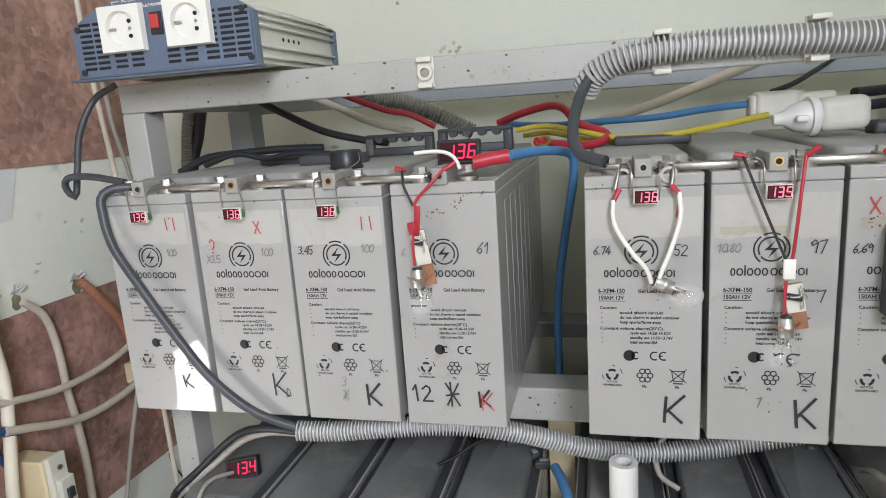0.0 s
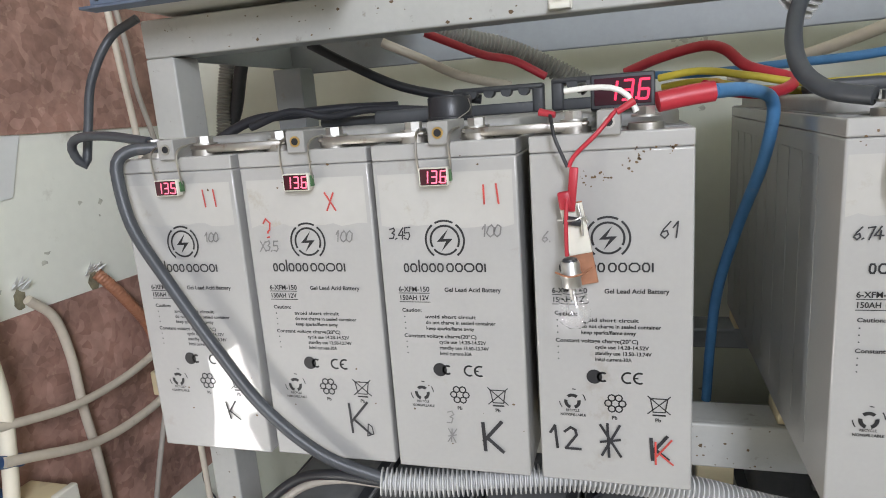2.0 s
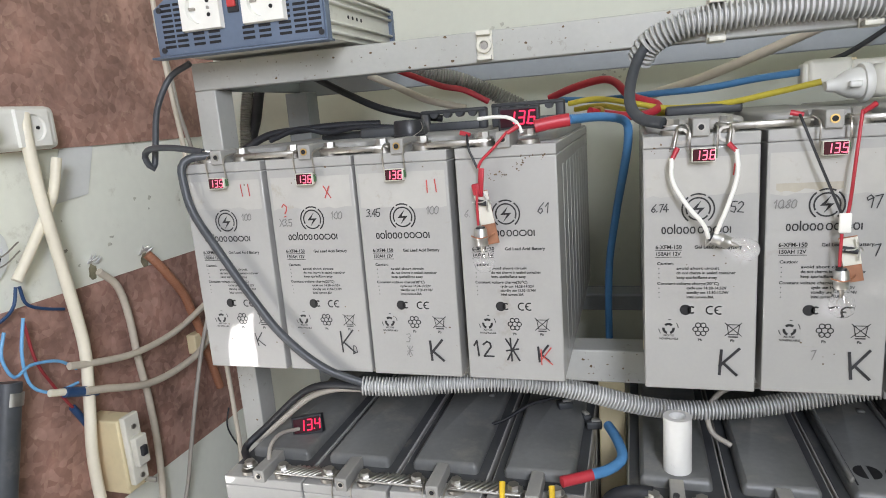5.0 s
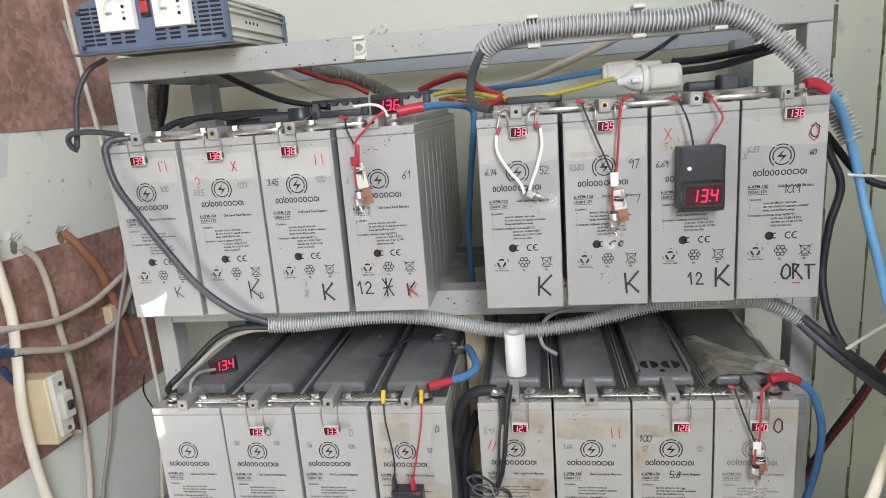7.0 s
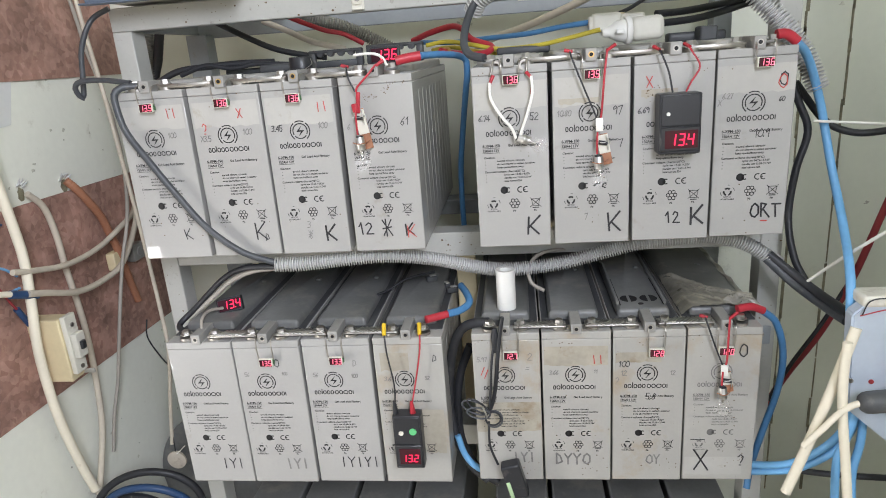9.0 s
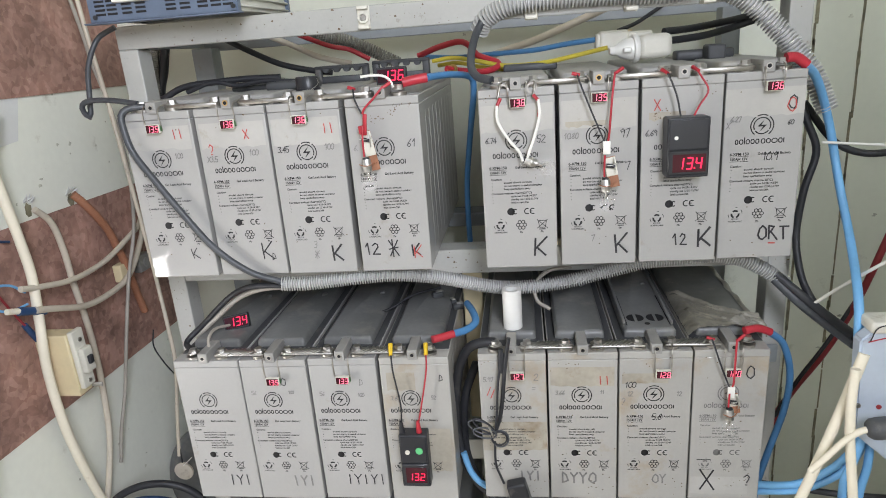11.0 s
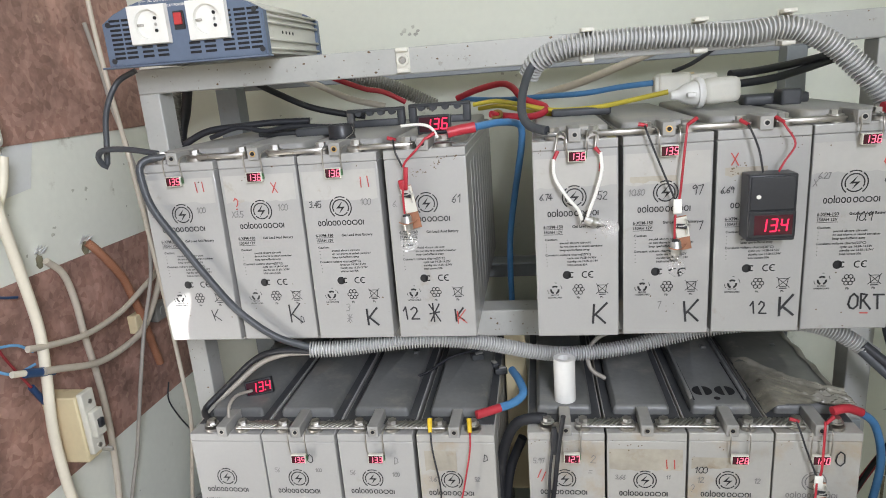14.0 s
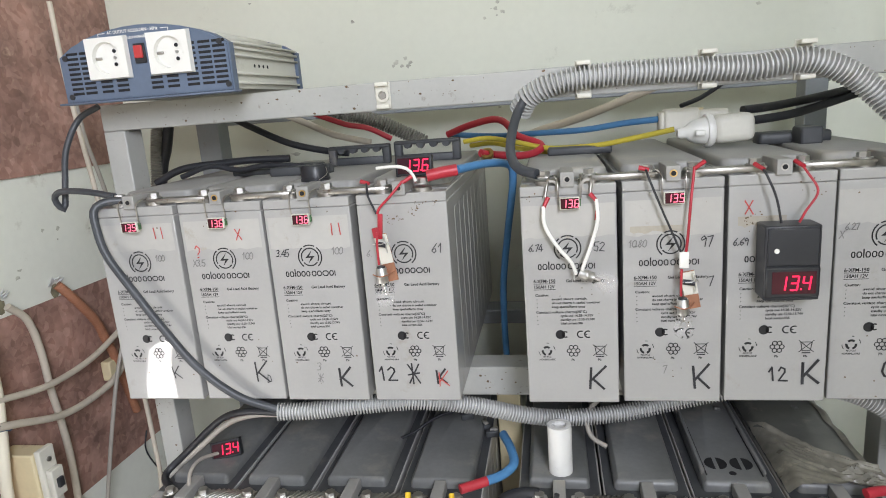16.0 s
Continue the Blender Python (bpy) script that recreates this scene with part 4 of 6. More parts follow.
# ---- test lamps ----
def bulb(t, m, s=1.0):
    """Cap and glass bulb along -z of m, cap's top at the origin."""
    b = nb()
    lathe(b, [(0.0001, 0.0), (0.0062 * s, 0.0), (0.0070 * s, -0.002 * s), (0.0070 * s, -0.008 * s), (0.0078 * s, -0.009 * s), (0.0078 * s, -0.0115 * s), (0.0070 * s, -0.0125 * s), (0.0070 * s, -0.019 * s)], m, 20)
    cap = part("cap", b, STEEL, t, "shiny metal bayonet cap")
    b = nb()
    lathe(b, [(0.0064 * s, -0.0185 * s), (0.0075 * s, -0.023 * s), (0.0110 * s, -0.031 * s), (0.0122 * s, -0.038 * s), (0.0108 * s, -0.045 * s), (0.006 * s, -0.0495 * s), (0.0008, -0.051 * s)], m, 22)
    g = part("glass", b, GLASS, t, "clear glass bulb")
    g.visible_shadow = False
    b = nb()
    lathe(b, [(0.0024 * s, -0.019 * s), (0.0019 * s, -0.026 * s), (0.0012 * s, -0.029 * s)], m, 10)
    for k in (-1, 1):
        sweep(b, [m @ Vector((k * 0.001 * s, 0, -0.027 * s)), m @ Vector((k * 0.004 * s, 0, -0.034 * s)), m @ Vector((k * 0.0042 * s, 0, -0.037 * s))], 0.0004, 5, 0.003)
    part("filament_stem", b, STEEL_DULL, t)
    b = nb()
    lathe(b, [(0.0001, 0.0022 * s), (0.005 * s, 0.0016 * s), (0.0055 * s, 0.0)], m, 14)
    part("contact", b, PLASTIC_BLACK, t)


def wire(t, name, material, r, pts, lab=""):
    b = nb()
    sweep(b, pts, r, 10, 0.004)
    part(name, b, material, t, lab)


def lug_sleeve(t, p, q, material=RED, r=0.0029):
    b = nb()
    cyl(b, p, q, r, r * 0.8, 10)
    part("lug_sleeve", b, material, t)


def hung_lamp(x, y, lx, rx, zt, join_z, board_top, board_bot, cap_z, jx, s, lab, tape_col=True):
    """A bulb on a scrap of circuit board that hangs by a black and a red wire."""
    t = thing("test_lamp", lab, "test lamp", (0, 0, 0), "test lamps")
    lug_sleeve(t, (lx - 0.008, y + 0.014, zt + 0.002), (lx + 0.004, y + 0.012, zt - 0.001))
    lug_sleeve(t, (rx + 0.012, y + 0.014, zt + 0.005), (rx, y + 0.008, zt - 0.002))
    wire(t, "black_wire", BLACK, 0.0014, [(lx, y + 0.012, zt), (lx + 0.003, y + 0.002, zt - 0.012), (lx * 0.5 + jx * 0.5 - 0.002, y, (zt + join_z) / 2), (jx - 0.001, y, join_z)])
    wire(t, "red_wire", RED, 0.0017, [(rx, y + 0.01, zt), (rx * 0.6 + jx * 0.4, y + 0.001, zt * 0.6 + join_z * 0.4), (jx + 0.004, y, join_z + 0.008), (jx, y, join_z)])
    b = nb()
    if tape_col:
        box(b, -0.003, 0.0035, -0.0018, 0.0018, 0, join_z - board_top + 0.006, 0.001, 2, pose(jx, y, board_top - 0.006, 0, 6, 0))
        box(b, -0.0055, 0.004, -0.0024, 0.0024, 0, (join_z - board_top) * 0.5, 0.0015, 2, pose(jx - 0.002, y - 0.001, board_top - 0.004, 0, -8, 0))
    else:
        box(b, -0.0055, 0.0055, -0.002, 0.002, -0.016, 0.004, 0.001, 2, pose(jx + 0.001, y - 0.001, join_z))
    part("tape_wrap", b, RED if tape_col else WHITE, t, "red tape wrap" if tape_col else "white tape wrap")
    b = nb()
    box(b, -0.0085, 0.0085, -0.0008, 0.0008, board_bot - board_top, 0, 0.0003, 1, pose(x, y + 0.003, board_top, 0, -10, 0))
    part("circuit_board", b, COPPER, t, "brown scrap of circuit board")
    b = nb()
    box(b, -0.0085, 0.0085, -0.0018, -0.0008, (board_bot - board_top) * 0.62, -0.001, 0.0003, 1, pose(x, y + 0.003, board_top, 0, -10, 0))
    part("board_front", b, WHITE_OLD, t, "pale soldered front of the board")
    b = nb()
    cyl(b, (x - 0.005, y - 0.002, board_top - 0.012), (x + 0.008, y - 0.002, board_top - 0.014), 0.0034, n=12)
    part("resistor", b, PLASTIC_BLACK, t)
    wire(t, "solder_wire", STEEL, 0.0008, [(x - 0.009, y - 0.003, board_top - 0.012), (x + 0.003, y - 0.006, board_top - 0.012), (x + 0.010, y - 0.003, board_top - 0.009), (x + 0.013, y - 0.002, board_top - 0.014)])
    wire(t, "solder_wire", STEEL, 0.0009, [(x + 0.006, y - 0.003, board_top - 0.001), (x + 0.008, y - 0.004, board_top - 0.010), (x + 0.009, y - 0.003, board_top - 0.024)])
    wire(t, "red_lead", RED, 0.0016, [(jx - 0.002, y - 0.003, board_top + 0.004), (jx - 0.003, y - 0.005, board_top - 0.016), (jx - 0.003, y - 0.005, cap_z + 0.004)])
    bulb(t, pose(jx - 0.001, y - 0.004, cap_z, 0, -3, 0), s)
    wire(t, "binding_wire", COPPER, 0.0008, [(jx - 0.011 * s, y - 0.008, cap_z - 0.008), (jx - 0.001, y - 0.013 * s, cap_z - 0.010), (jx + 0.009 * s, y - 0.006, cap_z - 0.009), (jx + 0.014 * s, y + 0.003, cap_z - 0.007)])
    return t


hung_lamp(-0.026, -0.014, -0.040, 0.008, 1.293, 1.254, 1.227, 1.163, 1.184, -0.026, 1.05, "test bulb wired with red and black leads, red tape")
hung_lamp(0.352, -0.016, 0.306, 0.361, 1.291, 1.187, 1.166, 1.118, 1.133, 0.347, 1.0, "test bulb wired with red and black leads, white tape", False)
hung_lamp(0.546, -0.048, 0.512, 0.550, 0.867, 0.783, 0.772, 0.735, 0.748, 0.542, 1.0, "test bulb hung by long thin leads, lower shelf", False)

t = thing("test_lamp", "test bulb lying aslant, hung by two white wires", "test lamp", (0, 0, 0), "test lamps")
lug_sleeve(t, (0.190, -0.012, 1.264), (0.184, -0.016, 1.252))
lug_sleeve(t, (0.240, -0.012, 1.266), (0.247, -0.016, 1.258))
for sx, x0, x1 in ((-1, 0.190, 0.186), (1, 0.242, 0.240)):
    wire(t, "lug_tail", STEEL_DULL, 0.0020, [(x0 - sx * 0.002, 0.012, 1.286), (x0, -0.006, 1.282), (x1, -0.012, 1.264)])
    b = nb()
    tube_wall(b, (x0 - sx * 0.004, -0.0065, 1.276), (x0 - sx * 0.004, -0.005, 1.276), 0.0085, 0.0055, 18)
    part("ring_lug", b, STEEL_DULL, t)
wire(t, "white_wire", WHITE, 0.0023, [(0.184, -0.016, 1.254), (0.185, -0.019, 1.230), (0.200, -0.021, 1.203), (0.215, -0.021, 1.184), (0.221, -0.019, 1.168)])
wire(t, "white_wire", WHITE, 0.0023, [(0.247, -0.016, 1.260), (0.248, -0.019, 1.235), (0.240, -0.021, 1.206), (0.231, -0.021, 1.182), (0.228, -0.019, 1.172)])
wire(t, "strand", STEEL, 0.0010, [(0.219, -0.018, 1.172), (0.218, -0.020, 1.160), (0.224, -0.020, 1.166), (0.228, -0.018, 1.160)])
bulb(t, pose(0.224, -0.017, 1.169, 0, 0, 0) @ pose(0, 0, 0, 0, -68, 0), 0.98)


# ---- boxed voltmeters ----
def boxed_meter(at, w, h, d, reading, button, leads, lab):
    t = thing("boxed_voltmeter", lab, "voltmeter", at, "boxed voltmeters")
    b = nb()
    box(b, 0, w, -d, -0.0005, 0, h, 0.0022, 2)
    part("box", b, PLASTIC_BLACK, t)
    b = nb()
    box(b, 0.0028, w - 0.0028, -d - 0.0012, -d + 0.0004, h * 0.47, h - 0.003, 0.0012, 2)
    part("upper_panel", b, PLASTIC_BLACK, t)
    b = nb()
    box(b, 0.001, w - 0.001, -d - 0.0030, -d + 0.0004, 0.004, h * 0.46, 0.0022, 1)
    part("display_frame", b, PLASTIC_BLACK, t)
    b = nb()
    box(b, 0.008, w - 0.005, -d - 0.0034, -d - 0.0026, h * 0.10, h * 0.40, 0.0003)
    part("display", b, LEDFACE, t)
    b = nb()
    fh = min(h * 0.19, w * 0.27)
    seven(b, reading, w * 0.24, h * 0.155, fh, -d - 0.0037, fh * 0.46, 0.10)
    part("readout", b, LED, t, "glowing red figures", smooth=0)
    for bx, bz, r, material in button:
        b = nb()
        cyl(b, (bx, -d + 0.0005, bz), (bx, -d - 0.0026, bz), r, r * 0.9, 18)
        part("button", b, material, t)
    for nm, material, pts in leads:
        wire(t, nm, material, 0.0014, [Vector(p) - Vector(at) for p in pts])
    return t


m7 = boxed_meter((0.4335, 0.0022, 1.132), 0.0605, 0.089, 0.034, "13.4", [(0.0125, 0.060, 0.0030, WHITE)],
                 [("black_lead", BLACK, [(0.434, -0.006, 1.286), (0.438, -0.014, 1.278), (0.448, -0.018, 1.252), (0.454, -0.020, 1.222)]),
                  ("red_lead", RED, [(0.477, -0.006, 1.288), (0.482, -0.012, 1.278), (0.492, -0.018, 1.257), (0.480, -0.020, 1.236), (0.473, -0.020, 1.222)])],
                 "black boxed voltmeter with red figures hung on a battery")
lug_sleeve(m7, Vector((0.430, 0.004, 1.289)) - m7.location, Vector((0.436, -0.010, 1.284)) - m7.location)
lug_sleeve(m7, Vector((0.474, 0.004, 1.290)) - m7.location, Vector((0.479, -0.010, 1.285)) - m7.location)
m4 = boxed_meter((-0.0105, -0.0475, 0.605), 0.0500, 0.105, 0.026, "13.2", [(0.014, 0.072, 0.0046, WHITE_OLD), (0.035, 0.075, 0.0070, GREEN)],
                 [("black_lead", BLACK, [(-0.014, -0.048, 0.856), (-0.011, -0.058, 0.825), (-0.003, -0.061, 0.765), (-0.005, -0.062, 0.722)]),
                  ("red_lead", RED, [(0.047, -0.048, 0.856), (0.046, -0.058, 0.825), (0.034, -0.061, 0.765), (0.025, -0.062, 0.726)])],
                 "black boxed voltmeter with a green button on a battery")
for x, material in ((0.0055, PLASTIC_BLACK), (0.0355, RED)):
    b = nb()
    lathe(b, [(0.0022, 0.030), (0.0032, 0.026), (0.0046, 0.012), (0.0056, 0.004), (0.0056, -0.002)], pose(x, -0.014, 0.099, 8, 0, 0), 14)
    part("banana_plug", b, material, m4, "red plug" if material is RED else "black plug")
for k in range(3):
    b = nb()
    cyl(b, (0.010 + k * 0.016, -0.013, -0.009), (0.010 + k * 0.016, -0.013, 0.002), 0.0013, n=8)
    part("pin", b, STEEL_DULL, m4)
lug_sleeve(m4, Vector((-0.016, -0.034, 0.866)) - m4.location, Vector((-0.014, -0.050, 0.852)) - m4.location, YELLOWTAG, 0.0040)
lug_sleeve(m4, Vector((0.045, -0.034, 0.866)) - m4.location, Vector((0.047, -0.050, 0.852)) - m4.location, YELLOWTAG, 0.0040)


def loose_display(at, rz, tiltx, w, h, reading, lab, roll=0):
    t = thing("digital_display", lab, "display", at)
    t.matrix_basis = pose(*at, tiltx, roll, rz)
    b = nb()
    box(b, -w / 2, w / 2, -0.004, 0.010, 0, h, 0.0012, 2)
    part("housing", b, PLASTIC_BLACK, t)
    b = nb()
    box(b, -w * 0.44, w * 0.44, -0.0048, -0.0036, h * 0.12, h * 0.88, 0.0003)
    part("face", b, LEDFACE, t)
    b = nb()
    seven(b, reading, -w * 0.26, h * 0.24, h * 0.54, -0.0051, h * 0.26, 0.12)
    part("readout", b, LED, t, "glowing red figures", smooth=0)
    return t


loose_display((0.012, 0.055, 1.292), 0, -6, 0.050, 0.028, "13.6", "black digital display with red figures on a battery", roll=0)
loose_display((-0.330, 0.052, LO_Z + HIGH + 0.0150), 12, -18, 0.047, 0.028, "13.4", "black digital display with red figures on a cover", roll=-8)


def specks(bat, spots, seed):
    """Clusters of rust and grime specks: (x, z, spread, count)."""
    r = random.Random(seed)
    b = nb()
    for cx, cz, sp, n in spots:
        for k in range(n):
            x, z, q = cx + r.gauss(0, sp), cz + r.gauss(0, sp * 0.6), r.uniform(0.0004, 0.0014)
            if abs(x) < 0.057 and 0.004 < z < HIGH - 0.004:
                flat_poly(b, [(x + q * r.uniform(.5, 1.4) * math.cos(i * 1.047), z + q * r.uniform(.5, 1.1) * math.sin(i * 1.047)) for i in range(6)], -0.0005)
    tagged(part("rust_speck", b, RUST, bat, "brown rust specks", smooth=0), kind="stuff")


specks(U[3], [(0.020, H - 0.020, 0.007, 16), (-0.016, H - 0.034, 0.005, 12), (-0.006, H - 0.033, 0.004, 10), (0.045, H - 0.012, 0.005, 8)], 1)
specks(U[4], [(-0.045, H - 0.014, 0.006, 6), (0.020, 0.150, 0.03, 8)], 2)
specks(U[6], [(-0.030, H - 0.055, 0.010, 14), (0.03, H - 0.015, 0.01, 8)], 3)
for k in range(4, 8):
    specks(L[k], [(-0.03, H - 0.02, 0.02, 10), (0.03, 0.03, 0.02, 12), (0.0, 0.12, 0.04, 10)], 10 + k)
for k in (0, 1, 2, 5, 7):
    specks(U[k], [(0.0, 0.06, 0.04, 8), (0.0, H - 0.02, 0.03, 6)], 20 + k)


# ---- cables ----
def cable(name, label, category, material, r, pts, ribs=0.0, depth=0.0068, dz=0.0):
    b = nb()
    pts = [(x, y, z + dz) for x, y, z in pts]
    sweep(b, pts, r, 14, 0.007, ribs, depth)
    return solid(name, b, material, label, category)


cable("battery_cable", "thick dark cable draped across the battery fronts", "cable", GREYCABLE, 0.0057, [(-0.401, 0.012, 1.286), (-0.42, -0.001, 1.286), (-0.431, -0.009, 1.278), (-0.431, -0.013, 1.258), (-0.421, -0.016, 1.215), (-0.39, -0.018, 1.164), (-0.35, -0.018, 1.101), (-0.31, -0.016, 1.044), (-0.258, -0.011, 0.998), (-0.204, 0, 0.972)])
cable("inverter_cable", "dark cable looping down from the inverter to a terminal", "cable", GREYCABLE, 0.0046, [(-0.488, 0.115, 1.4205), (-0.522, 0.108, 1.402), (-0.536, 0.087, 1.358), (-0.535, 0.07, 1.309), (-0.534, 0.058, 1.273), (-0.538, 0.052, 1.278), (-0.538, 0.047, 1.291), (-0.521, 0.041, 1.3), (-0.473, 0.029, 1.3), (-0.414, 0.015, 1.292)])
cable("conduit", "grey corrugated conduit clipped along the top beam", "conduit", CONDUIT, 0.0168, [(0.154, 0.15, 1.374), (0.168, 0.138, 1.393), (0.201, 0.128, 1.408), (0.237, 0.127, 1.413), (0.29, 0.127, 1.415), (0.377, 0.127, 1.413), (0.462, 0.127, 1.409), (0.51, 0.127, 1.414), (0.544, 0.125, 1.408), (0.585, 0.123, 1.385), (0.624, 0.117, 1.347), (0.654, 0.111, 1.311), (0.686, 0.105, 1.265), (0.709, 0.1, 1.212)], ribs=0.0060, depth=0.0070, dz=-0.008)
cable("battery_cable", "dark cable running from the conduit to a terminal", "cable", GREYCABLE, 0.0066, [(0.164, 0.135, 1.386), (0.151, 0.123, 1.363), (0.143, 0.096, 1.335), (0.143, 0.064, 1.311), (0.154, 0.035, 1.296), (0.177, 0.016, 1.29)])
cable("conduit", "grey corrugated conduit slung under the upper batteries", "conduit", CONDUIT, 0.013, [(-0.207, 0, 0.969), (-0.158, 0.012, 0.965), (-0.09, 0.027, 0.966), (-0.013, 0.045, 0.964), (0.065, 0.064, 0.949), (0.144, 0.082, 0.924), (0.205, 0.094, 0.914), (0.286, 0.103, 0.918), (0.367, 0.109, 0.935), (0.435, 0.105, 0.952), (0.52, 0.098, 0.962), (0.57, 0.092, 0.961), (0.614, 0.082, 0.947), (0.659, 0.07, 0.917)], ribs=0.0044, depth=0.0056)
cable("battery_cable", "pair of dark cables leaving the lower conduit", "cable", BLACK, 0.0075, [(0.642, 0.07, 0.934), (0.679, 0.043, 0.902), (0.702, 0, 0.884), (0.715, -0.06, 0.878)])
cable("battery_cable", "dark cable leaving the lower conduit", "cable", GREYCABLE, 0.0075, [(0.639, 0.07, 0.926), (0.675, 0.043, 0.89), (0.699, 0, 0.872), (0.714, -0.06, 0.865)])
cable("battery_cable", "blue cable hanging between the two battery banks", "cable", BLUE, 0.0056, [(0.075, 0.02, 1.301), (0.109, 0.09, 1.3), (0.136, 0.135, 1.291), (0.139, 0.145, 1.267), (0.133, 0.155, 1.228), (0.121, 0.2, 1.163), (0.109, 0.24, 1.085), (0.105, 0.26, 1.013), (0.104, 0.28, 0.936)])
cable("cable_sleeve", "red tape sleeve on the blue cable", "sleeve", RED, 0.0076, [(0.037, 0.012, 1.296), (0.056, 0.016, 1.299), (0.076, 0.02, 1.301)])
cable("red_cable", "red cable arching behind the batteries", "cable", RED, 0.006, [(0.013, 0.36, 1.33), (0.055, 0.347, 1.344), (0.099, 0.333, 1.352), (0.121, 0.313, 1.345), (0.141, 0.291, 1.324), (0.18, 0.271, 1.308), (0.172, 0.253, 1.298), (0.146, 0.236, 1.295), (0.107, 0.218, 1.301), (0.088, 0.2, 1.306)])
cable("yellow_cable", "yellow cable lying across the battery tops", "cable", YELLOW, 0.0042, [(0.05, 0.3, 1.319), (0.092, 0.287, 1.323), (0.14, 0.273, 1.314), (0.195, 0.26, 1.302), (0.265, 0.245, 1.303), (0.323, 0.23, 1.312), (0.378, 0.215, 1.322)])
cable("yellow_cable", "thin yellow cable beside the red cable", "cable", YELLOW, 0.0042, [(0.056, 0.34, 1.309), (0.098, 0.32, 1.312), (0.147, 0.3, 1.301), (0.199, 0.28, 1.293)])
cable("blue_cable", "blue cable running to the white plug", "cable", BLUE, 0.005, [(0.012, 0.4, 1.328), (0.095, 0.36, 1.322), (0.176, 0.32, 1.324), (0.25, 0.29, 1.326), (0.31, 0.27, 1.333), (0.367, 0.25, 1.337)])
cable("beige_cable", "beige cable rising behind the top beam", "cable", BEIGE, 0.0075, [(0.141, 0.42, 1.31), (0.178, 0.404, 1.324), (0.244, 0.388, 1.341), (0.32, 0.37, 1.367), (0.373, 0.35, 1.387), (0.419, 0.33, 1.405)])
cable("black_cable", "thin black cable behind the white plug", "cable", BLACK, 0.004, [(0.422, 0.4, 1.35), (0.459, 0.423, 1.361), (0.497, 0.447, 1.38), (0.535, 0.47, 1.402)])
cable("conduit", "dark corrugated hose falling behind the top beam", "conduit", CONDUIT_DK, 0.0135, [(-0.204, 0.3, 1.398), (-0.171, 0.32, 1.383), (-0.136, 0.34, 1.373), (-0.09, 0.36, 1.351), (-0.033, 0.38, 1.318)], ribs=0.0052, depth=0.0024)
cable("black_cable", "black cable sagging behind the top beam", "cable", BLACK, 0.006, [(-0.382, 0.3, 1.397), (-0.328, 0.305, 1.366), (-0.268, 0.31, 1.336), (-0.207, 0.315, 1.319), (-0.162, 0.32, 1.311)])
cable("beige_cable", "beige cable sagging behind the top beam", "cable", BEIGE, 0.006, [(-0.292, 0.33, 1.393), (-0.244, 0.34, 1.369), (-0.196, 0.35, 1.344), (-0.13, 0.36, 1.325)])
cable("red_cable", "red cable sagging behind the top beam", "cable", RED, 0.0048, [(-0.212, 0.26, 1.391), (-0.176, 0.272, 1.374), (-0.146, 0.285, 1.361), (-0.115, 0.297, 1.353), (-0.079, 0.31, 1.332)])
cable("black_cable", "black cable running to the back of the plug", "cable", BLACK, 0.0065, [(0.48, 0.24, 1.342), (0.534, 0.27, 1.344), (0.608, 0.3, 1.352), (0.686, 0.33, 1.364)])
cable("black_cable", "black cable beside the back of the plug", "cable", BLACK, 0.0065, [(0.483, 0.24, 1.325), (0.551, 0.27, 1.329), (0.608, 0.3, 1.338), (0.689, 0.33, 1.357)])
cable("black_cable", "black cable lying along the battery tops", "cable", BLACK, 0.0065, [(-0.504, 0.25, 1.284), (-0.458, 0.262, 1.305), (-0.397, 0.275, 1.31), (-0.337, 0.288, 1.312), (-0.267, 0.3, 1.31)])
cable("black_cable", "thin black cable lying over the battery tops", "cable", BLACK, 0.0045, [(-0.421, 0.2, 1.297), (-0.366, 0.2, 1.312), (-0.316, 0.2, 1.303), (-0.265, 0.2, 1.308), (-0.187, 0.2, 1.302)])
cable("conduit", "grey corrugated hose standing behind the rack post", "conduit", CONDUIT_DK, 0.013, [(-0.666, 0.46, 1.132), (-0.646, 0.47, 1.281), (-0.643, 0.48, 1.337), (-0.639, 0.49, 1.382), (-0.632, 0.5, 1.428)], ribs=0.0052, depth=0.0024)
cable("black_cable", "black hose standing behind the rack post", "cable", BLACK, 0.011, [(-0.701, 0.47, 0.903), (-0.666, 0.476, 1.129), (-0.641, 0.482, 1.28), (-0.624, 0.488, 1.336), (-0.612, 0.494, 1.39), (-0.6, 0.5, 1.429)])
cable("meter_wire", "white wire of the battery voltmeter", "cable", WHITE, 0.0022, [(-0.031, 0.02, 1.309), (-0.009, 0.018, 1.31), (0.007, 0.016, 1.308), (0.017, 0.014, 1.301), (0.022, 0.012, 1.29)])
cable("beige_cable", "beige cable hanging from a hook on the wall", "cable", BEIGE, 0.0068, [(-0.775, 0.156, 1.089), (-0.773, 0.189, 1.052), (-0.772, 0.202, 0.988), (-0.77, 0.203, 0.909), (-0.768, 0.209, 0.824), (-0.767, 0.21, 0.736), (-0.765, 0.2, 0.633), (-0.763, 0.179, 0.528), (-0.762, 0.133, 0.423), (-0.76, 0.112, 0.393)])
cable("orange_hose", "orange-brown hose hanging from a hole in the wall", "cable", ORANGE, 0.0095, [(-0.785, 0.288, 1.091), (-0.776, 0.298, 1.073), (-0.768, 0.316, 1.043), (-0.765, 0.35, 0.99), (-0.765, 0.366, 0.946), (-0.766, 0.385, 0.897), (-0.771, 0.405, 0.834), (-0.775, 0.432, 0.744)], ribs=0.005, depth=0.0007)
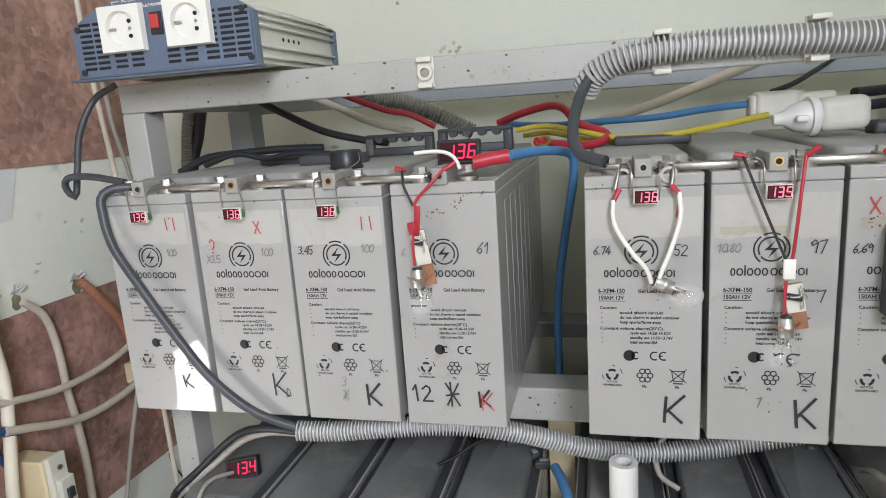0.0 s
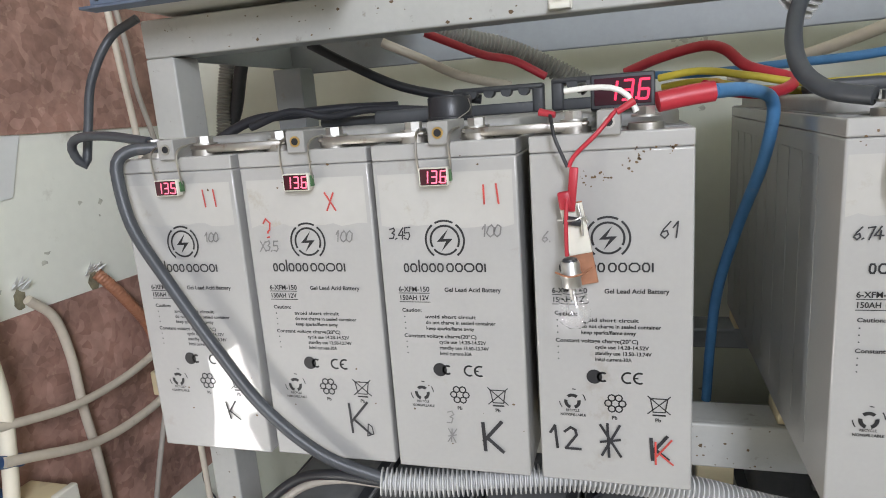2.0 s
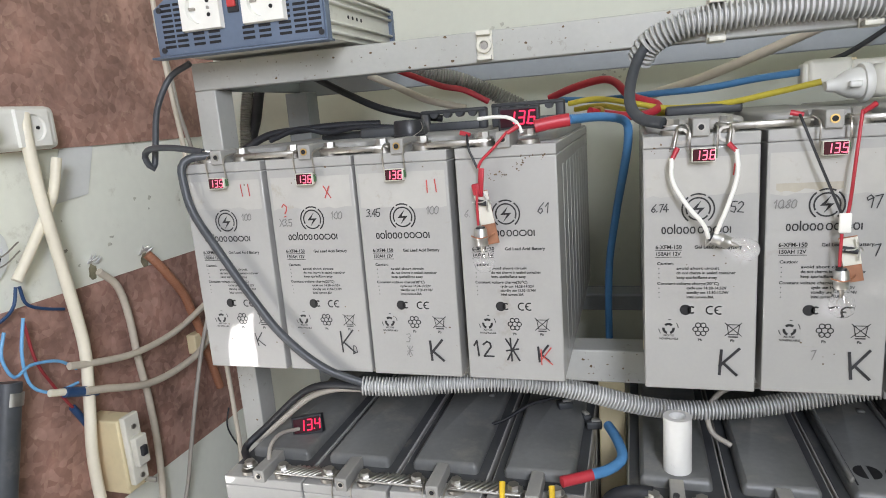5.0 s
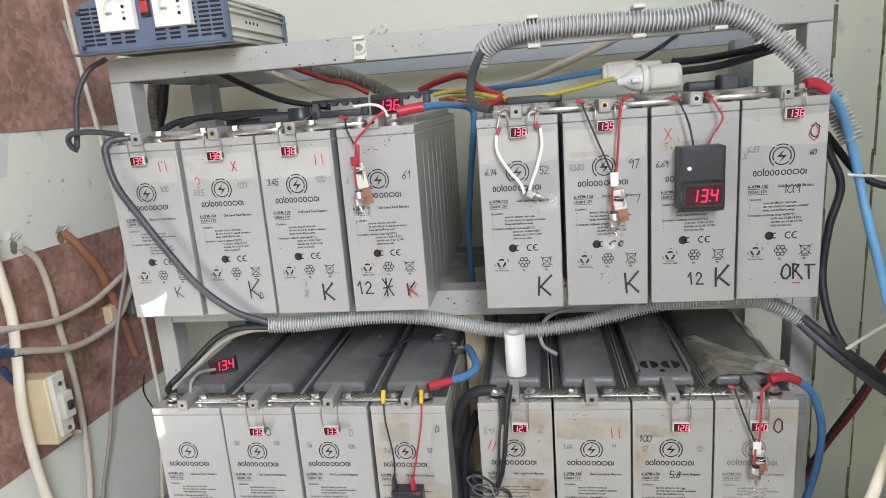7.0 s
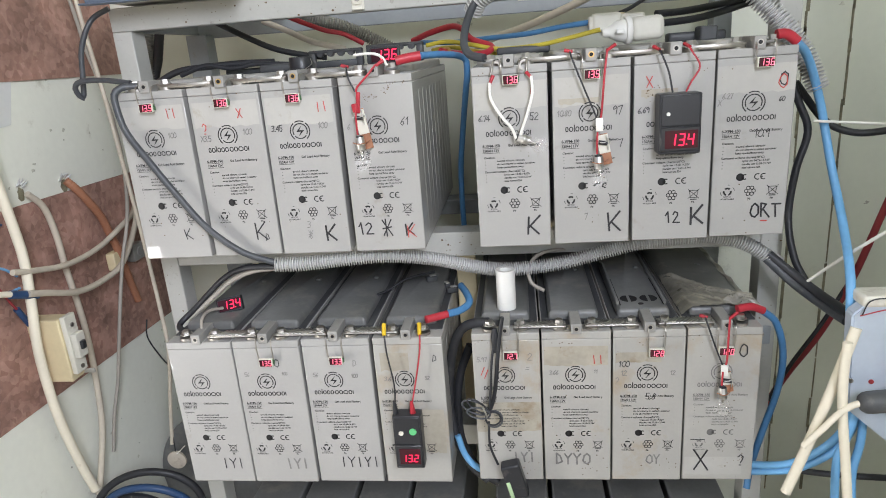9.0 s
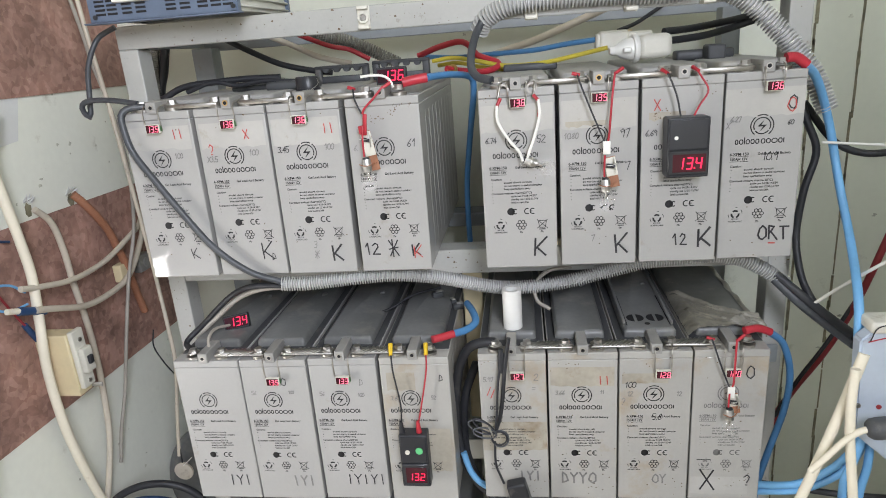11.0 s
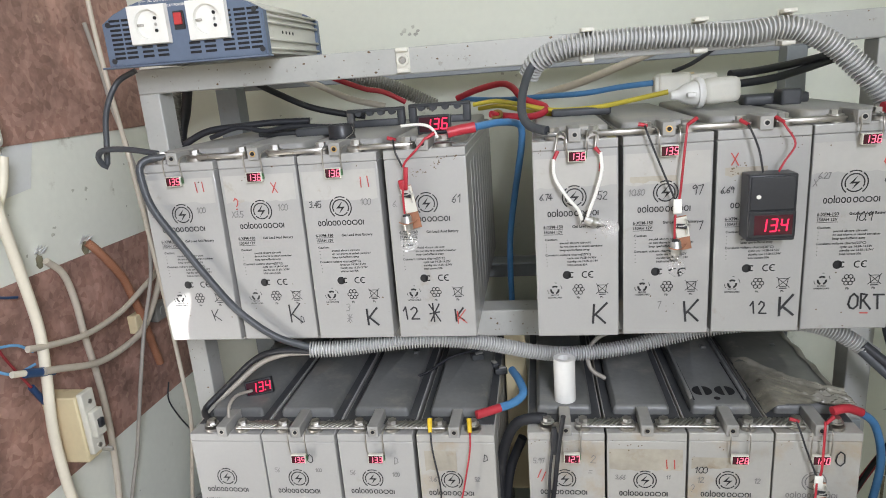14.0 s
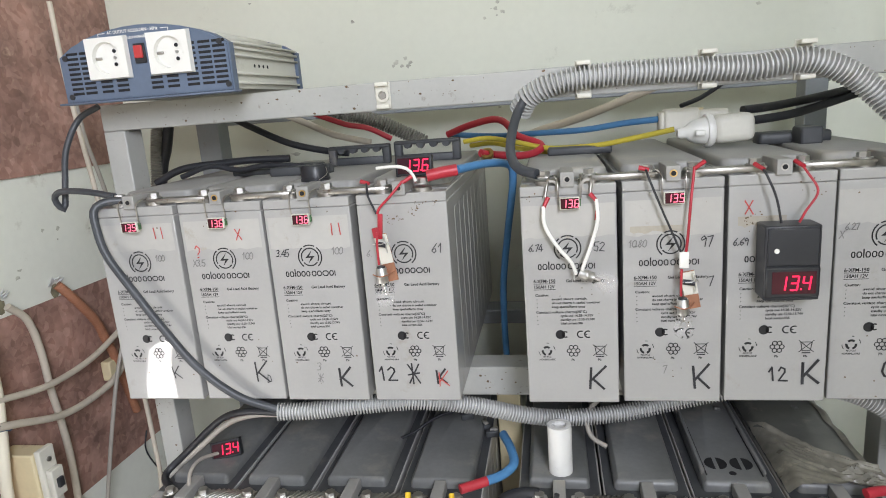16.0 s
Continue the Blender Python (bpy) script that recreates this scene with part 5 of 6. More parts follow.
cable("beige_cable", "beige cable curving across the side wall", "cable", BEIGE, 0.0062, [(-0.742, 0.030, 0.962), (-0.74, 0.081, 0.948), (-0.742, 0.177, 0.929), (-0.744, 0.288, 0.932), (-0.746, 0.392, 0.957), (-0.748, 0.445, 0.973), (-0.75, 0.487, 1.012)])
cable("beige_cable", "beige cable curving low across the side wall", "cable", BEIGE, 0.0068, [(-0.734, 0.045, 0.912), (-0.73, 0.076, 0.902), (-0.732, 0.175, 0.867), (-0.733, 0.267, 0.861), (-0.735, 0.347, 0.875), (-0.737, 0.417, 0.932), (-0.738, 0.455, 0.982), (-0.74, 0.486, 1.041)])
cable("grey_cable", "thin grey cord hanging down the side wall", "cable", GREYCORD, 0.0042, [(-0.745, 0.371, 1.533), (-0.732, 0.375, 1.435), (-0.72, 0.368, 1.365), (-0.71, 0.376, 1.29), (-0.7, 0.38, 1.199), (-0.705, 0.386, 1.091), (-0.71, 0.367, 0.984), (-0.72, 0.325, 0.883), (-0.73, 0.293, 0.781), (-0.745, 0.271, 0.673), (-0.76, 0.263, 0.599), (-0.770, 0.235, 0.52), (-0.775, 0.21, 0.44)])
cable("beige_cable", "beige cable running up beside the rack post", "cable", BEIGE, 0.0042, [(-0.621, 0.22, 1.60), (-0.620, 0.22, 1.50), (-0.614, 0.22, 1.40), (-0.600, 0.215, 1.28), (-0.586, 0.21, 1.10), (-0.577, 0.205, 0.98), (-0.569, 0.20, 0.805), (-0.571, 0.20, 0.71), (-0.596, 0.20, 0.57), (-0.613, 0.20, 0.468)])
cable("mains_cable", "thick cream cord hanging from the power strip", "cable", CREAM, 0.0095, [(-0.755, 0.052, 1.368), (-0.752, 0.047, 1.332), (-0.75, 0.047, 1.268), (-0.747, 0.05, 1.198), (-0.745, 0.056, 1.125), (-0.745, 0.065, 1.039), (-0.745, 0.068, 0.973), (-0.745, 0.057, 0.888), (-0.745, 0.041, 0.782), (-0.745, 0.045, 0.641), (-0.745, 0.07, 0.503), (-0.745, 0.09, 0.425)])
cable("mains_cable", "short cream cord hanging below the power strip", "cable", CREAM, 0.008, [(-0.75, 0.092, 1.296), (-0.755, 0.075, 1.237), (-0.76, 0.031, 1.171), (-0.765, -0.009, 1.117)])
cable("blue_wire", "dark blue wire spilling from the cut cord", "cable", BLUE_DK, 0.0026, [(-0.77, -0.009, 1.107), (-0.771, -0.018, 1.079), (-0.772, -0.038, 1.064), (-0.774, -0.072, 1.053), (-0.775, -0.105, 1.039)])
cable("blue_wire", "blue wire hooked over the side wall", "cable", BLUE_DK, 0.0026, [(-0.77, -0.003, 1.106), (-0.772, 0.004, 1.076), (-0.773, 0.033, 1.059), (-0.775, 0.071, 1.046)])
cable("blue_wire", "light blue wire looping beside the pipe", "cable", BLUE_LT, 0.0026, [(-0.765, -0.047, 1.047), (-0.764, -0.06, 1.011), (-0.763, -0.048, 0.975), (-0.762, -0.019, 0.983), (-0.761, 0.028, 0.971), (-0.76, 0.058, 0.945)])
cable("blue_wire", "light blue wire looping to the joint", "cable", BLUE_LT, 0.0026, [(-0.765, -0.012, 1.058), (-0.764, -0.028, 1.001), (-0.762, -0.025, 0.951), (-0.761, 0.011, 0.924), (-0.76, 0.056, 0.921)])
cable("pink_wire", "pink wire crossing the blue wires", "cable", REDDK, 0.0025, [(-0.765, -0.013, 1.053), (-0.765, -0.006, 0.984), (-0.765, 0.016, 0.93), (-0.765, 0.04, 0.883), (-0.765, 0.058, 0.851)])
cable("wire_sleeve", "dark blue tape joint on the cable end", "sleeve", BLUE_DK, 0.0085, [(-0.745, 0.014, 0.923), (-0.74, 0.072, 0.9)])
cable("wire_sleeve", "cream tape joint on the cable end", "sleeve", CREAM, 0.006, [(-0.748, -0.009, 0.932), (-0.745, 0.016, 0.923)])
cable("wire_sleeve", "dark blue tape joint on the wire", "sleeve", BLUE_DK, 0.006, [(-0.765, 0.04, 0.883), (-0.765, 0.061, 0.841)])
cable("pipe", "dark plastic pipe standing against the side wall", "pipe", GREYCABLE, 0.019, [(-0.765, -0.058, 0.971), (-0.763, -0.095, 0.844), (-0.762, -0.134, 0.717), (-0.76, -0.166, 0.621)])
cable("pipe_band", "shiny steel band round the dark pipe", "band", STEEL, 0.0205, [(-0.765, -0.06, 0.956), (-0.765, -0.066, 0.937)])
cable("black_wire", "thin black wire on the side wall", "cable", BLACK, 0.0018, [(-0.78, 0.456, 0.679), (-0.778, 0.439, 0.638), (-0.777, 0.466, 0.575), (-0.775, 0.498, 0.521)])
cable("battery_cable", "light blue cable hanging from a terminal", "cable", BLUE_LT, 0.0066, [(0.634, 0.02, 1.284), (0.672, 0.06, 1.256), (0.714, 0.1, 1.182), (0.732, 0.08, 1.081), (0.731, 0.02, 1), (0.701, -0.08, 0.95), (0.699, -0.1, 0.886)])
cable("cable_sleeve", "red sleeve on the light blue cable", "sleeve", RED, 0.0074, [(0.608, 0.016, 1.293), (0.623, 0.018, 1.293), (0.639, 0.02, 1.281)])
cable("black_cable", "black cable hanging beside the rack", "cable", BLACK, 0.0062, [(0.673, 0.14, 1.246), (0.694, 0.135, 1.184), (0.712, 0.13, 1.131), (0.696, 0.125, 1.064), (0.689, 0.12, 0.984), (0.692, 0.09, 0.92), (0.706, 0.06, 0.879)])
cable("black_cable", "black cable running off beside the rack", "cable", BLACK, 0.006, [(0.689, 0.14, 1.213), (0.736, 0.13, 1.149), (0.778, 0.12, 1.127), (0.826, 0.11, 1.128), (0.889, 0.1, 1.14)])
cable("cable_tie", "long white cable tie round the blue cable", "cable tie", WHITE, 0.0022, [(0.7, 0.085, 1.154), (0.76, 0.083, 1.148), (0.844, 0.08, 1.14)])
cable("cable_tie", "long white cable tie round the black cables", "cable tie", WHITE, 0.0026, [(0.679, 0.04, 0.879), (0.699, 0.013, 0.916), (0.726, -0.033, 0.969), (0.764, -0.1, 1.04)])
cable("red_cable", "dark red cable slanting behind the blue cable", "cable", REDDK, 0.0065, [(0.916, 0.2, 1.05), (0.901, 0.217, 0.978), (0.864, 0.233, 0.821), (0.823, 0.25, 0.699), (0.758, 0.233, 0.612), (0.716, 0.217, 0.543), (0.694, 0.2, 0.446)])
cable("black_cable", "thin black cable beside the dark red cable", "cable", BLACK, 0.004, [(0.86, 0.24, 0.807), (0.81, 0.227, 0.723), (0.757, 0.213, 0.648), (0.714, 0.2, 0.573)])
cable("mains_cable", "thick cream cord hanging by the pale box", "cable", CREAM, 0.0075, [(0.693, -0.13, 0.886), (0.675, -0.135, 0.821), (0.655, -0.14, 0.754), (0.634, -0.145, 0.689), (0.611, -0.15, 0.622)])
cable("mains_cable", "cream cord hanging under the pale box", "cable", CREAM, 0.0067, [(0.674, -0.15, 0.873), (0.671, -0.155, 0.823), (0.674, -0.16, 0.762), (0.683, -0.165, 0.689), (0.69, -0.17, 0.625)])
cable("jack_lead", "cream two-core lead of the jack plug", "cable", CREAM, 0.0047, [(0.697, -0.166, 0.786), (0.682, -0.166, 0.782), (0.664, -0.165, 0.766), (0.647, -0.165, 0.744), (0.622, -0.165, 0.714)])
cable("battery_cable", "light blue cable sweeping along the lower shelf", "cable", BLUE_LT, 0.0061, [(0.602, -0.02, 0.577), (0.659, -0.04, 0.594), (0.701, -0.06, 0.637), (0.722, -0.08, 0.692), (0.718, -0.1, 0.74)])
cable("battery_cable", "light blue cable under the other along the shelf", "cable", BLUE_LT, 0.0061, [(0.605, -0.02, 0.563), (0.669, -0.04, 0.583), (0.713, -0.06, 0.627), (0.73, -0.08, 0.682), (0.723, -0.1, 0.735)])
cable("battery_cable", "light blue cable dropping behind the cream cord", "cable", BLUE_LT, 0.0061, [(0.725, -0.1, 0.735), (0.711, -0.107, 0.689), (0.698, -0.113, 0.653), (0.698, -0.12, 0.586)])
cable("battery_cable", "light blue cable dropping beside the pale box", "cable", BLUE_LT, 0.0061, [(0.735, -0.1, 0.725), (0.732, -0.107, 0.68), (0.723, -0.113, 0.633), (0.724, -0.12, 0.576)])
cable("battery_cable", "blue cable bowing down from a lower terminal", "cable", BLUE, 0.0058, [(0.61, 0, 0.862), (0.644, 0.02, 0.828), (0.665, 0.033, 0.764), (0.664, 0.04, 0.689), (0.639, 0.027, 0.612), (0.619, 0.013, 0.551), (0.61, 0, 0.513)])
cable("cable_sleeve", "red sleeve on the bowed blue cable", "sleeve", RED, 0.0065, [(0.569, -0.012, 0.869), (0.592, -0.006, 0.87), (0.614, 0, 0.86)])
cable("black_cable", "black cable along the foot of the rack", "cable", BLACK, 0.0055, [(0.626, 0.05, 0.529), (0.697, 0.027, 0.533), (0.763, 0.003, 0.54), (0.86, -0.02, 0.55)])
cable("black_cable", "thick black cable from a lower terminal", "cable", BLACK, 0.0085, [(0.163, -0.014, 0.856), (0.137, -0.011, 0.854), (0.112, -0.006, 0.838), (0.093, 0.003, 0.789), (0.082, 0.017, 0.707), (0.086, 0.02, 0.616), (0.112, 0.014, 0.553), (0.146, 0, 0.526)])
cable("black_cable", "black cable hanging in the gap between banks", "cable", BLACK, 0.008, [(0.122, 0.05, 0.783), (0.1, 0.05, 0.725), (0.091, 0.05, 0.659), (0.095, 0.044, 0.582), (0.126, 0.032, 0.525), (0.164, 0.02, 0.506)])
cable("blue_cable", "blue cable at the bottom of the gap", "cable", BLUE_LT, 0.006, [(0.091, 0.01, 0.617), (0.105, 0.008, 0.572), (0.134, 0.005, 0.545), (0.192, 0.002, 0.536), (0.24, 0, 0.543)])
cable("cable_sleeve", "red sleeve on the lower blue cable", "sleeve", RED, 0.0068, [(0.057, -0.03, 0.871), (0.074, -0.02, 0.871), (0.092, -0.01, 0.872)])
cable("battery_cable", "blue cable rising from a lower terminal", "cable", BLUE, 0.0066, [(0.089, -0.012, 0.872), (0.112, 0.009, 0.87), (0.127, 0.03, 0.875), (0.12, 0.065, 0.88), (0.107, 0.1, 0.882)])
cable("black_cable", "dark cable running from the conduit over a cover", "cable", BLACK, 0.0054, [(-0.201, 0.01, 0.962), (-0.269, 0.018, 0.959), (-0.322, 0.032, 0.936), (-0.386, 0.032, 0.881), (-0.414, 0.011, 0.855), (-0.386, -0.025, 0.855)])
cable("grey_cable", "grey cable running from the conduit over a cover", "cable", GREYCORD, 0.0046, [(-0.201, 0.01, 0.96), (-0.262, 0.025, 0.95), (-0.316, 0.04, 0.926), (-0.365, 0.035, 0.888), (-0.405, 0.03, 0.856)])
cable("meter_wire", "grey wire of the small display", "cable", GREYCORD, 0.0028, [(-0.344, 0.05, 0.87), (-0.356, 0.017, 0.878), (-0.357, -0.01, 0.873), (-0.35, -0.03, 0.857)])
cable("grey_cable", "light grey cord behind the white tube", "cable", GREYCORD, 0.0035, [(0.317, 0.15, 0.931), (0.263, 0.125, 0.934), (0.236, 0.1, 0.918), (0.238, 0.09, 0.888), (0.261, 0.08, 0.875)])
cable("black_wire", "thin black wire across the lower covers", "cable", BLACK, 0.0025, [(-0.099, 0.1, 0.857), (-0.049, 0.133, 0.861), (-0.008, 0.167, 0.875), (0.045, 0.2, 0.877)])
cable("black_wire", "black wire of the tangled lead", "cable", BLACK, 0.0035, [(0.187, -0.05, 0.881), (0.179, -0.05, 0.83), (0.169, -0.05, 0.745), (0.157, -0.05, 0.701)])


# ---- inverter on the top beam ----
def socket_plate(b, cx, cz, w, h, r, y0, y1):
    """A square plate with a round sunk bowl, looking to -y; back at y0, face at y1."""
    n = 32
    outer, inner, back, bottom = [], [], [], []
    for k in range(n):
        a = 2 * math.pi * k / n
        c, s = math.cos(a), math.sin(a)
        q = 1 / max(abs(c), abs(s))
        ox, oz = c * q * w / 2, s * q * h / 2
        outer.append(b.verts.new((cx + ox, y1, cz + oz)))
        back.append(b.verts.new((cx + ox * 1.04, y0, cz + oz * 1.04)))
        inner.append(b.verts.new((cx + r * c, y1, cz + r * s)))
        bottom.append(b.verts.new((cx + r * 0.96 * c, y0 - 0.001, cz + r * 0.96 * s)))
    for k in range(n):
        j = (k + 1) % n
        b.faces.new((outer[k], outer[j], inner[j], inner[k]))
        b.faces.new((back[k], back[j], outer[j], outer[k]))
        b.faces.new((inner[k], inner[j], bottom[j], bottom[k]))
    b.faces.new(bottom)


def arch(w, h, side, n=12):
    """Outline of the inverter's end: flat base, upright sides, arched top."""
    pts = [(0, 0), (w, 0), (w, side)]
    for k in range(1, n):
        t = k / n
        pts.append((w * (1 - t), side + (h - side) * math.sin(math.pi * t) ** 0.7))
    return pts + [(0, side)]


def extrude_outline(b, pts, y0, y1):
    f = [b.verts.new((x, y0, z)) for x, z in pts]
    g = [b.verts.new((x, y1, z)) for x, z in pts]
    b.faces.new(f)
    b.faces.new(g[::-1])
    for k in range(len(pts)):
        j = (k + 1) % len(pts)
        b.faces.new((f[k], f[j], g[j], g[k]))


IW, IH, ID = 0.275, 0.104, 0.258
inv = thing("power_inverter", "slate-blue and silver power inverter with two white sockets", "inverter", (-0.492, 0.055, 1.4240), rz=0)
inv.scale = (0.95, 0.95, 0.95)
b = nb()
extrude_outline(b, arch(IW, IH, 0.068), 0, 0.016)
bmesh.ops.bevel(b, geom=[e for e in b.edges if abs(e.verts[0].co.y) < 1e-6 and abs(e.verts[1].co.y) < 1e-6], offset=0.0025, segments=2, affect='EDGES')
part("front_panel", b, SLATE, inv)
b = nb()
extrude_outline(b, [(0.006 + x * (IW - 0.012) / IW, 0.004 + z * 0.93) for x, z in arch(IW, IH, 0.066)], 0.016, ID)
part("body", b, ALU, inv)
b = nb()
extrude_outline(b, arch(IW, IH, 0.068), ID, ID + 0.012)
part("rear_panel", b, SLATE, inv)
b = nb()
box(b, -0.010, IW + 0.002, -0.004, 0.02, -0.0015, 0.0015, 0.0006)
part("base_plate", b, SLATE, inv)
for k, z in enumerate((0.010, 0.024, 0.050, 0.060, 0.068)):
    b = nb()
    box(b, IW - 0.009, IW + 0.001, 0.017, ID - 0.001, z, z + 0.0035, 0.001)
    part("fin", b, ALU, inv)
for k in range(9):
    t = 0.1 + 0.8 * k / 8
    b = nb()
    x, z = IW * (1 - t), 0.068 + (IH - 0.068) * math.sin(math.pi * t) ** 0.7
    box(b, x - 0.002, x + 0.002, 0.017, ID - 0.001, z - 0.006, z + 0.0005, 0.0006)
    part("fin", b, ALU, inv)
for k in range(4):
    b = nb()
    cyl(b, (IW - 0.007, 0.09 + k * 0.016, 0.039), (IW - 0.0055, 0.09 + k * 0.016, 0.039), 0.0028, n=12)
    part("screw_hole", b, DARKHOLE, inv)
slot = None
for zone, xs, zs in (("l", (0.014, 0.036), [0.014 + 0.0072 * k for k in range(9)]), ("m", (0.064, 0.090), [0.014 + 0.0072 * k for k in range(3)]), ("n", (0.146, 0.172), [0.014 + 0.0072 * k for k in range(3)]), ("r", (0.204, 0.228, 0.250), [0.014 + 0.0072 * k for k in range(9)])):
    for x in xs:
        for z in zs:
            if slot is None:
                b = nb()
                box(b, 0, 0.019, -0.0006, 0.002, -0.0019, 0.0019, 0.0004)
                slot = part("vent_slot", b, DARKHOLE, inv)
                slot.location = (x, 0, z)
            else:
                o = slot.copy()
                scene.collection.objects.link(o)
                o.location = (x, 0, z)
for cx in (0.086, 0.186):
    b = nb()
    socket_plate(b, cx, 0.061, 0.064, 0.058, 0.0225, -0.001, -0.0095)
    s = part("socket", b, WHITE, inv, "white earthed wall-type socket")
    for dz in (-0.0095, 0.0095):
        b = nb()
        cyl(b, (cx + 0.010, -0.0032, 0.061 + dz), (cx + 0.010, -0.0018, 0.061 + dz), 0.0028, n=12)
        part("pin_hole", b, DARKHOLE, s)
    b = nb()
    box(b, cx - 0.021, cx - 0.011, -0.0050, -0.0015, 0.059, 0.063, 0.0006)
    part("earth_clip", b, STEEL_DULL, s)
    b = nb()
    cyl(b, (cx + 0.010, -0.0035, 0.061), (cx + 0.010, -0.0018, 0.061), 0.0024, n=12)
    part("screw", b, STEEL, s)
b = nb()
box(b, 0.127, 0.145, -0.003, 0.001, 0.050, 0.078, 0.001)
sw = part("switch_frame", b, PLASTIC_BLACK, inv)
b = nb()
box(b, 0.1295, 0.1425, -0.007, -0.0025, 0.057, 0.075, 0.0015, 2)
part("rocker", b, ROCKER, sw, "red rocker switch")
for x, z in ((0.012, 0.010), (0.268, 0.010), (0.012, 0.066), (0.262, 0.070)):
    b = nb()
    cyl(b, (x, -0.002, z), (x, 0.001, z), 0.0042, n=14)
    part("screw", b, PLASTIC_BLACK, inv)
b = nb()
letters(b, "AC OUTPUT AC220-240V~ 50Hz", 0.088, 0.0945, 0.0062, -0.0007, 0.082)
tagged(part("printed_text", b, WHITE, inv, smooth=0), kind="stuff")
b = nb()
letters(b, "FAULT POWER", 0.115, 0.0855, 0.0050, -0.0007, 0.034)
tagged(part("printed_text", b, WHITE, inv, smooth=0), kind="stuff")
b = nb()
ribbon(b, [(0.073, 0.092), (0.073, 0.096), (0.084, 0.096)], 0.0009, -0.0007)
ribbon(b, [(0.174, 0.096), (0.186, 0.096), (0.186, 0.092)], 0.0009, -0.0007)
tagged(part("printed_line", b, WHITE, inv, smooth=0), kind="stuff")


# ---- on top of the upper batteries ----
def folding_handle(x0, x1, y, z, h=0.034):
    t = thing("carry_handle", "black plastic carry handle standing on the batteries", "handle", ((x0 + x1) / 2, y, z), "carry handles")
    w = (x1 - x0) / 2
    for s in (-1, 1):
        b = nb()
        box(b, *sorted((s * w, s * (w - 0.014))), -0.007, 0.007, 0, h, 0.003, 2)
        part("upright", b, HANDLE, t)
    b = nb()
    box(b, -w, w, -0.008, 0.008, h - 0.007, h, 0.003, 2)
    part("grip", b, HANDLE, t)
    for k in range(4):
        b = nb()
        xk = -w + 0.024 + (2 * w - 0.048) * k / 3
        cyl(b, (xk, -0.0075, h - 0.007), (xk, 0.0075, h - 0.007), 0.0065, n=14)
        part("finger_bump", b, HANDLE, t)
    b = nb()
    box(b, -w + 0.005, w - 0.005, -0.004, 0.010, 0, 0.013, 0.002, 2)
    part("foot_bar", b, HANDLE, t)


TOPZ = UP_Z + HIGH + 0.014
folding_handle(-0.192, -0.080, 0.30, TOPZ)
folding_handle(-0.070, 0.045, 0.29, TOPZ, 0.037)
b = nb()
box(b, -0.34, -0.20, 0.22, 0.30, TOPZ - 0.001, TOPZ + 0.010, 0.004, 2)
box(b, -0.25, -0.15, 0.17, 0.20, TOPZ - 0.001, TOPZ + 0.014, 0.004, 2, None)
solid("folded_strap", b, HANDLE, "folded black carry straps lying on the battery covers", "strap")

t = thing("buzzer", "small round black buzzer on a battery cover", "buzzer", (-0.140, 0.084, UP_Z + HIGH + 0.0139))
b = nb()
lathe(b, [(0.0210, 0), (0.0210, 0.004), (0.0200, 0.0045), (0.0200, 0.021), (0.0190, 0.022)], Matrix.Identity(4), 32)
part("shell", b, PLASTIC_BLACK, t)
b = nb()
tube_wall(b, (0, 0, 0.0218), (0, 0, 0.0228), 0.0188, 0.0140, 28)
part("rim", b, PLASTIC_BLACK, t)
wire(t, "thin_wire", STEEL_DULL, 0.0005, [(0.019, -0.006, 0.019), (0.022, -0.012, 0.010), (0.012, -0.021, 0.002)])

# white plug and socket pair
t = thing("plug", "white round mains plug pushed into a coupling", "plug", (0.386, 0.208, 1.316))
rot = pose(0, 0, 0, 0, 88, 6)
b = nb()
lathe(b, [(0.006, -0.006), (0.0085, 0.0), (0.0085, 0.006), (0.012, 0.010), (0.0175, 0.020), (0.0195, 0.030), (0.0195, 0.034)], rot, 22)
part("grip", b, WHITE, t)
b = nb()
lathe(b, [(0.0235, 0.034), (0.0245, 0.037), (0.0245, 0.041), (0.0225, 0.044)], rot, 28)
part("collar", b, WHITE, t)
b = nb()
box(b, 0.043, 0.102, -0.019, 0.019, -0.020, 0.021, 0.011, 3, rot @ pose(0, 0, 0, 0, -90, 0))
part("coupling", b, WHITE_OLD, t)
b = nb()
box(b, 0.016, 0.030, -0.024, -0.014, -0.004, 0.004, 0.002, 2)
part("latch", b, WHITE, t)
t = thing("plug", "aged cream mains plug lying behind the white one", "plug", (0.366, 0.250, 1.331))
b = nb()
box(b, 0, 0.052, -0.018, 0.018, -0.014, 0.020, 0.006, 3)
part("body", b, WHITE_OLD, t)
b = nb()
box(b, 0.050, 0.094, -0.016, 0.016, -0.010, 0.016, 0.005, 3)
part("coupling", b, WHITE_OLD, t)
b = nb()
box(b, -0.006, 0.004, -0.015, 0.015, -0.012, 0.016, 0.004, 2)
part("flange", b, WHITE_OLD, t)
b = nb()
cyl(b, (0.053, 0, -0.012), (0.053, 0, 0.019), 0.007, n=14)
part("clamp_screw", b, IVORY, t)

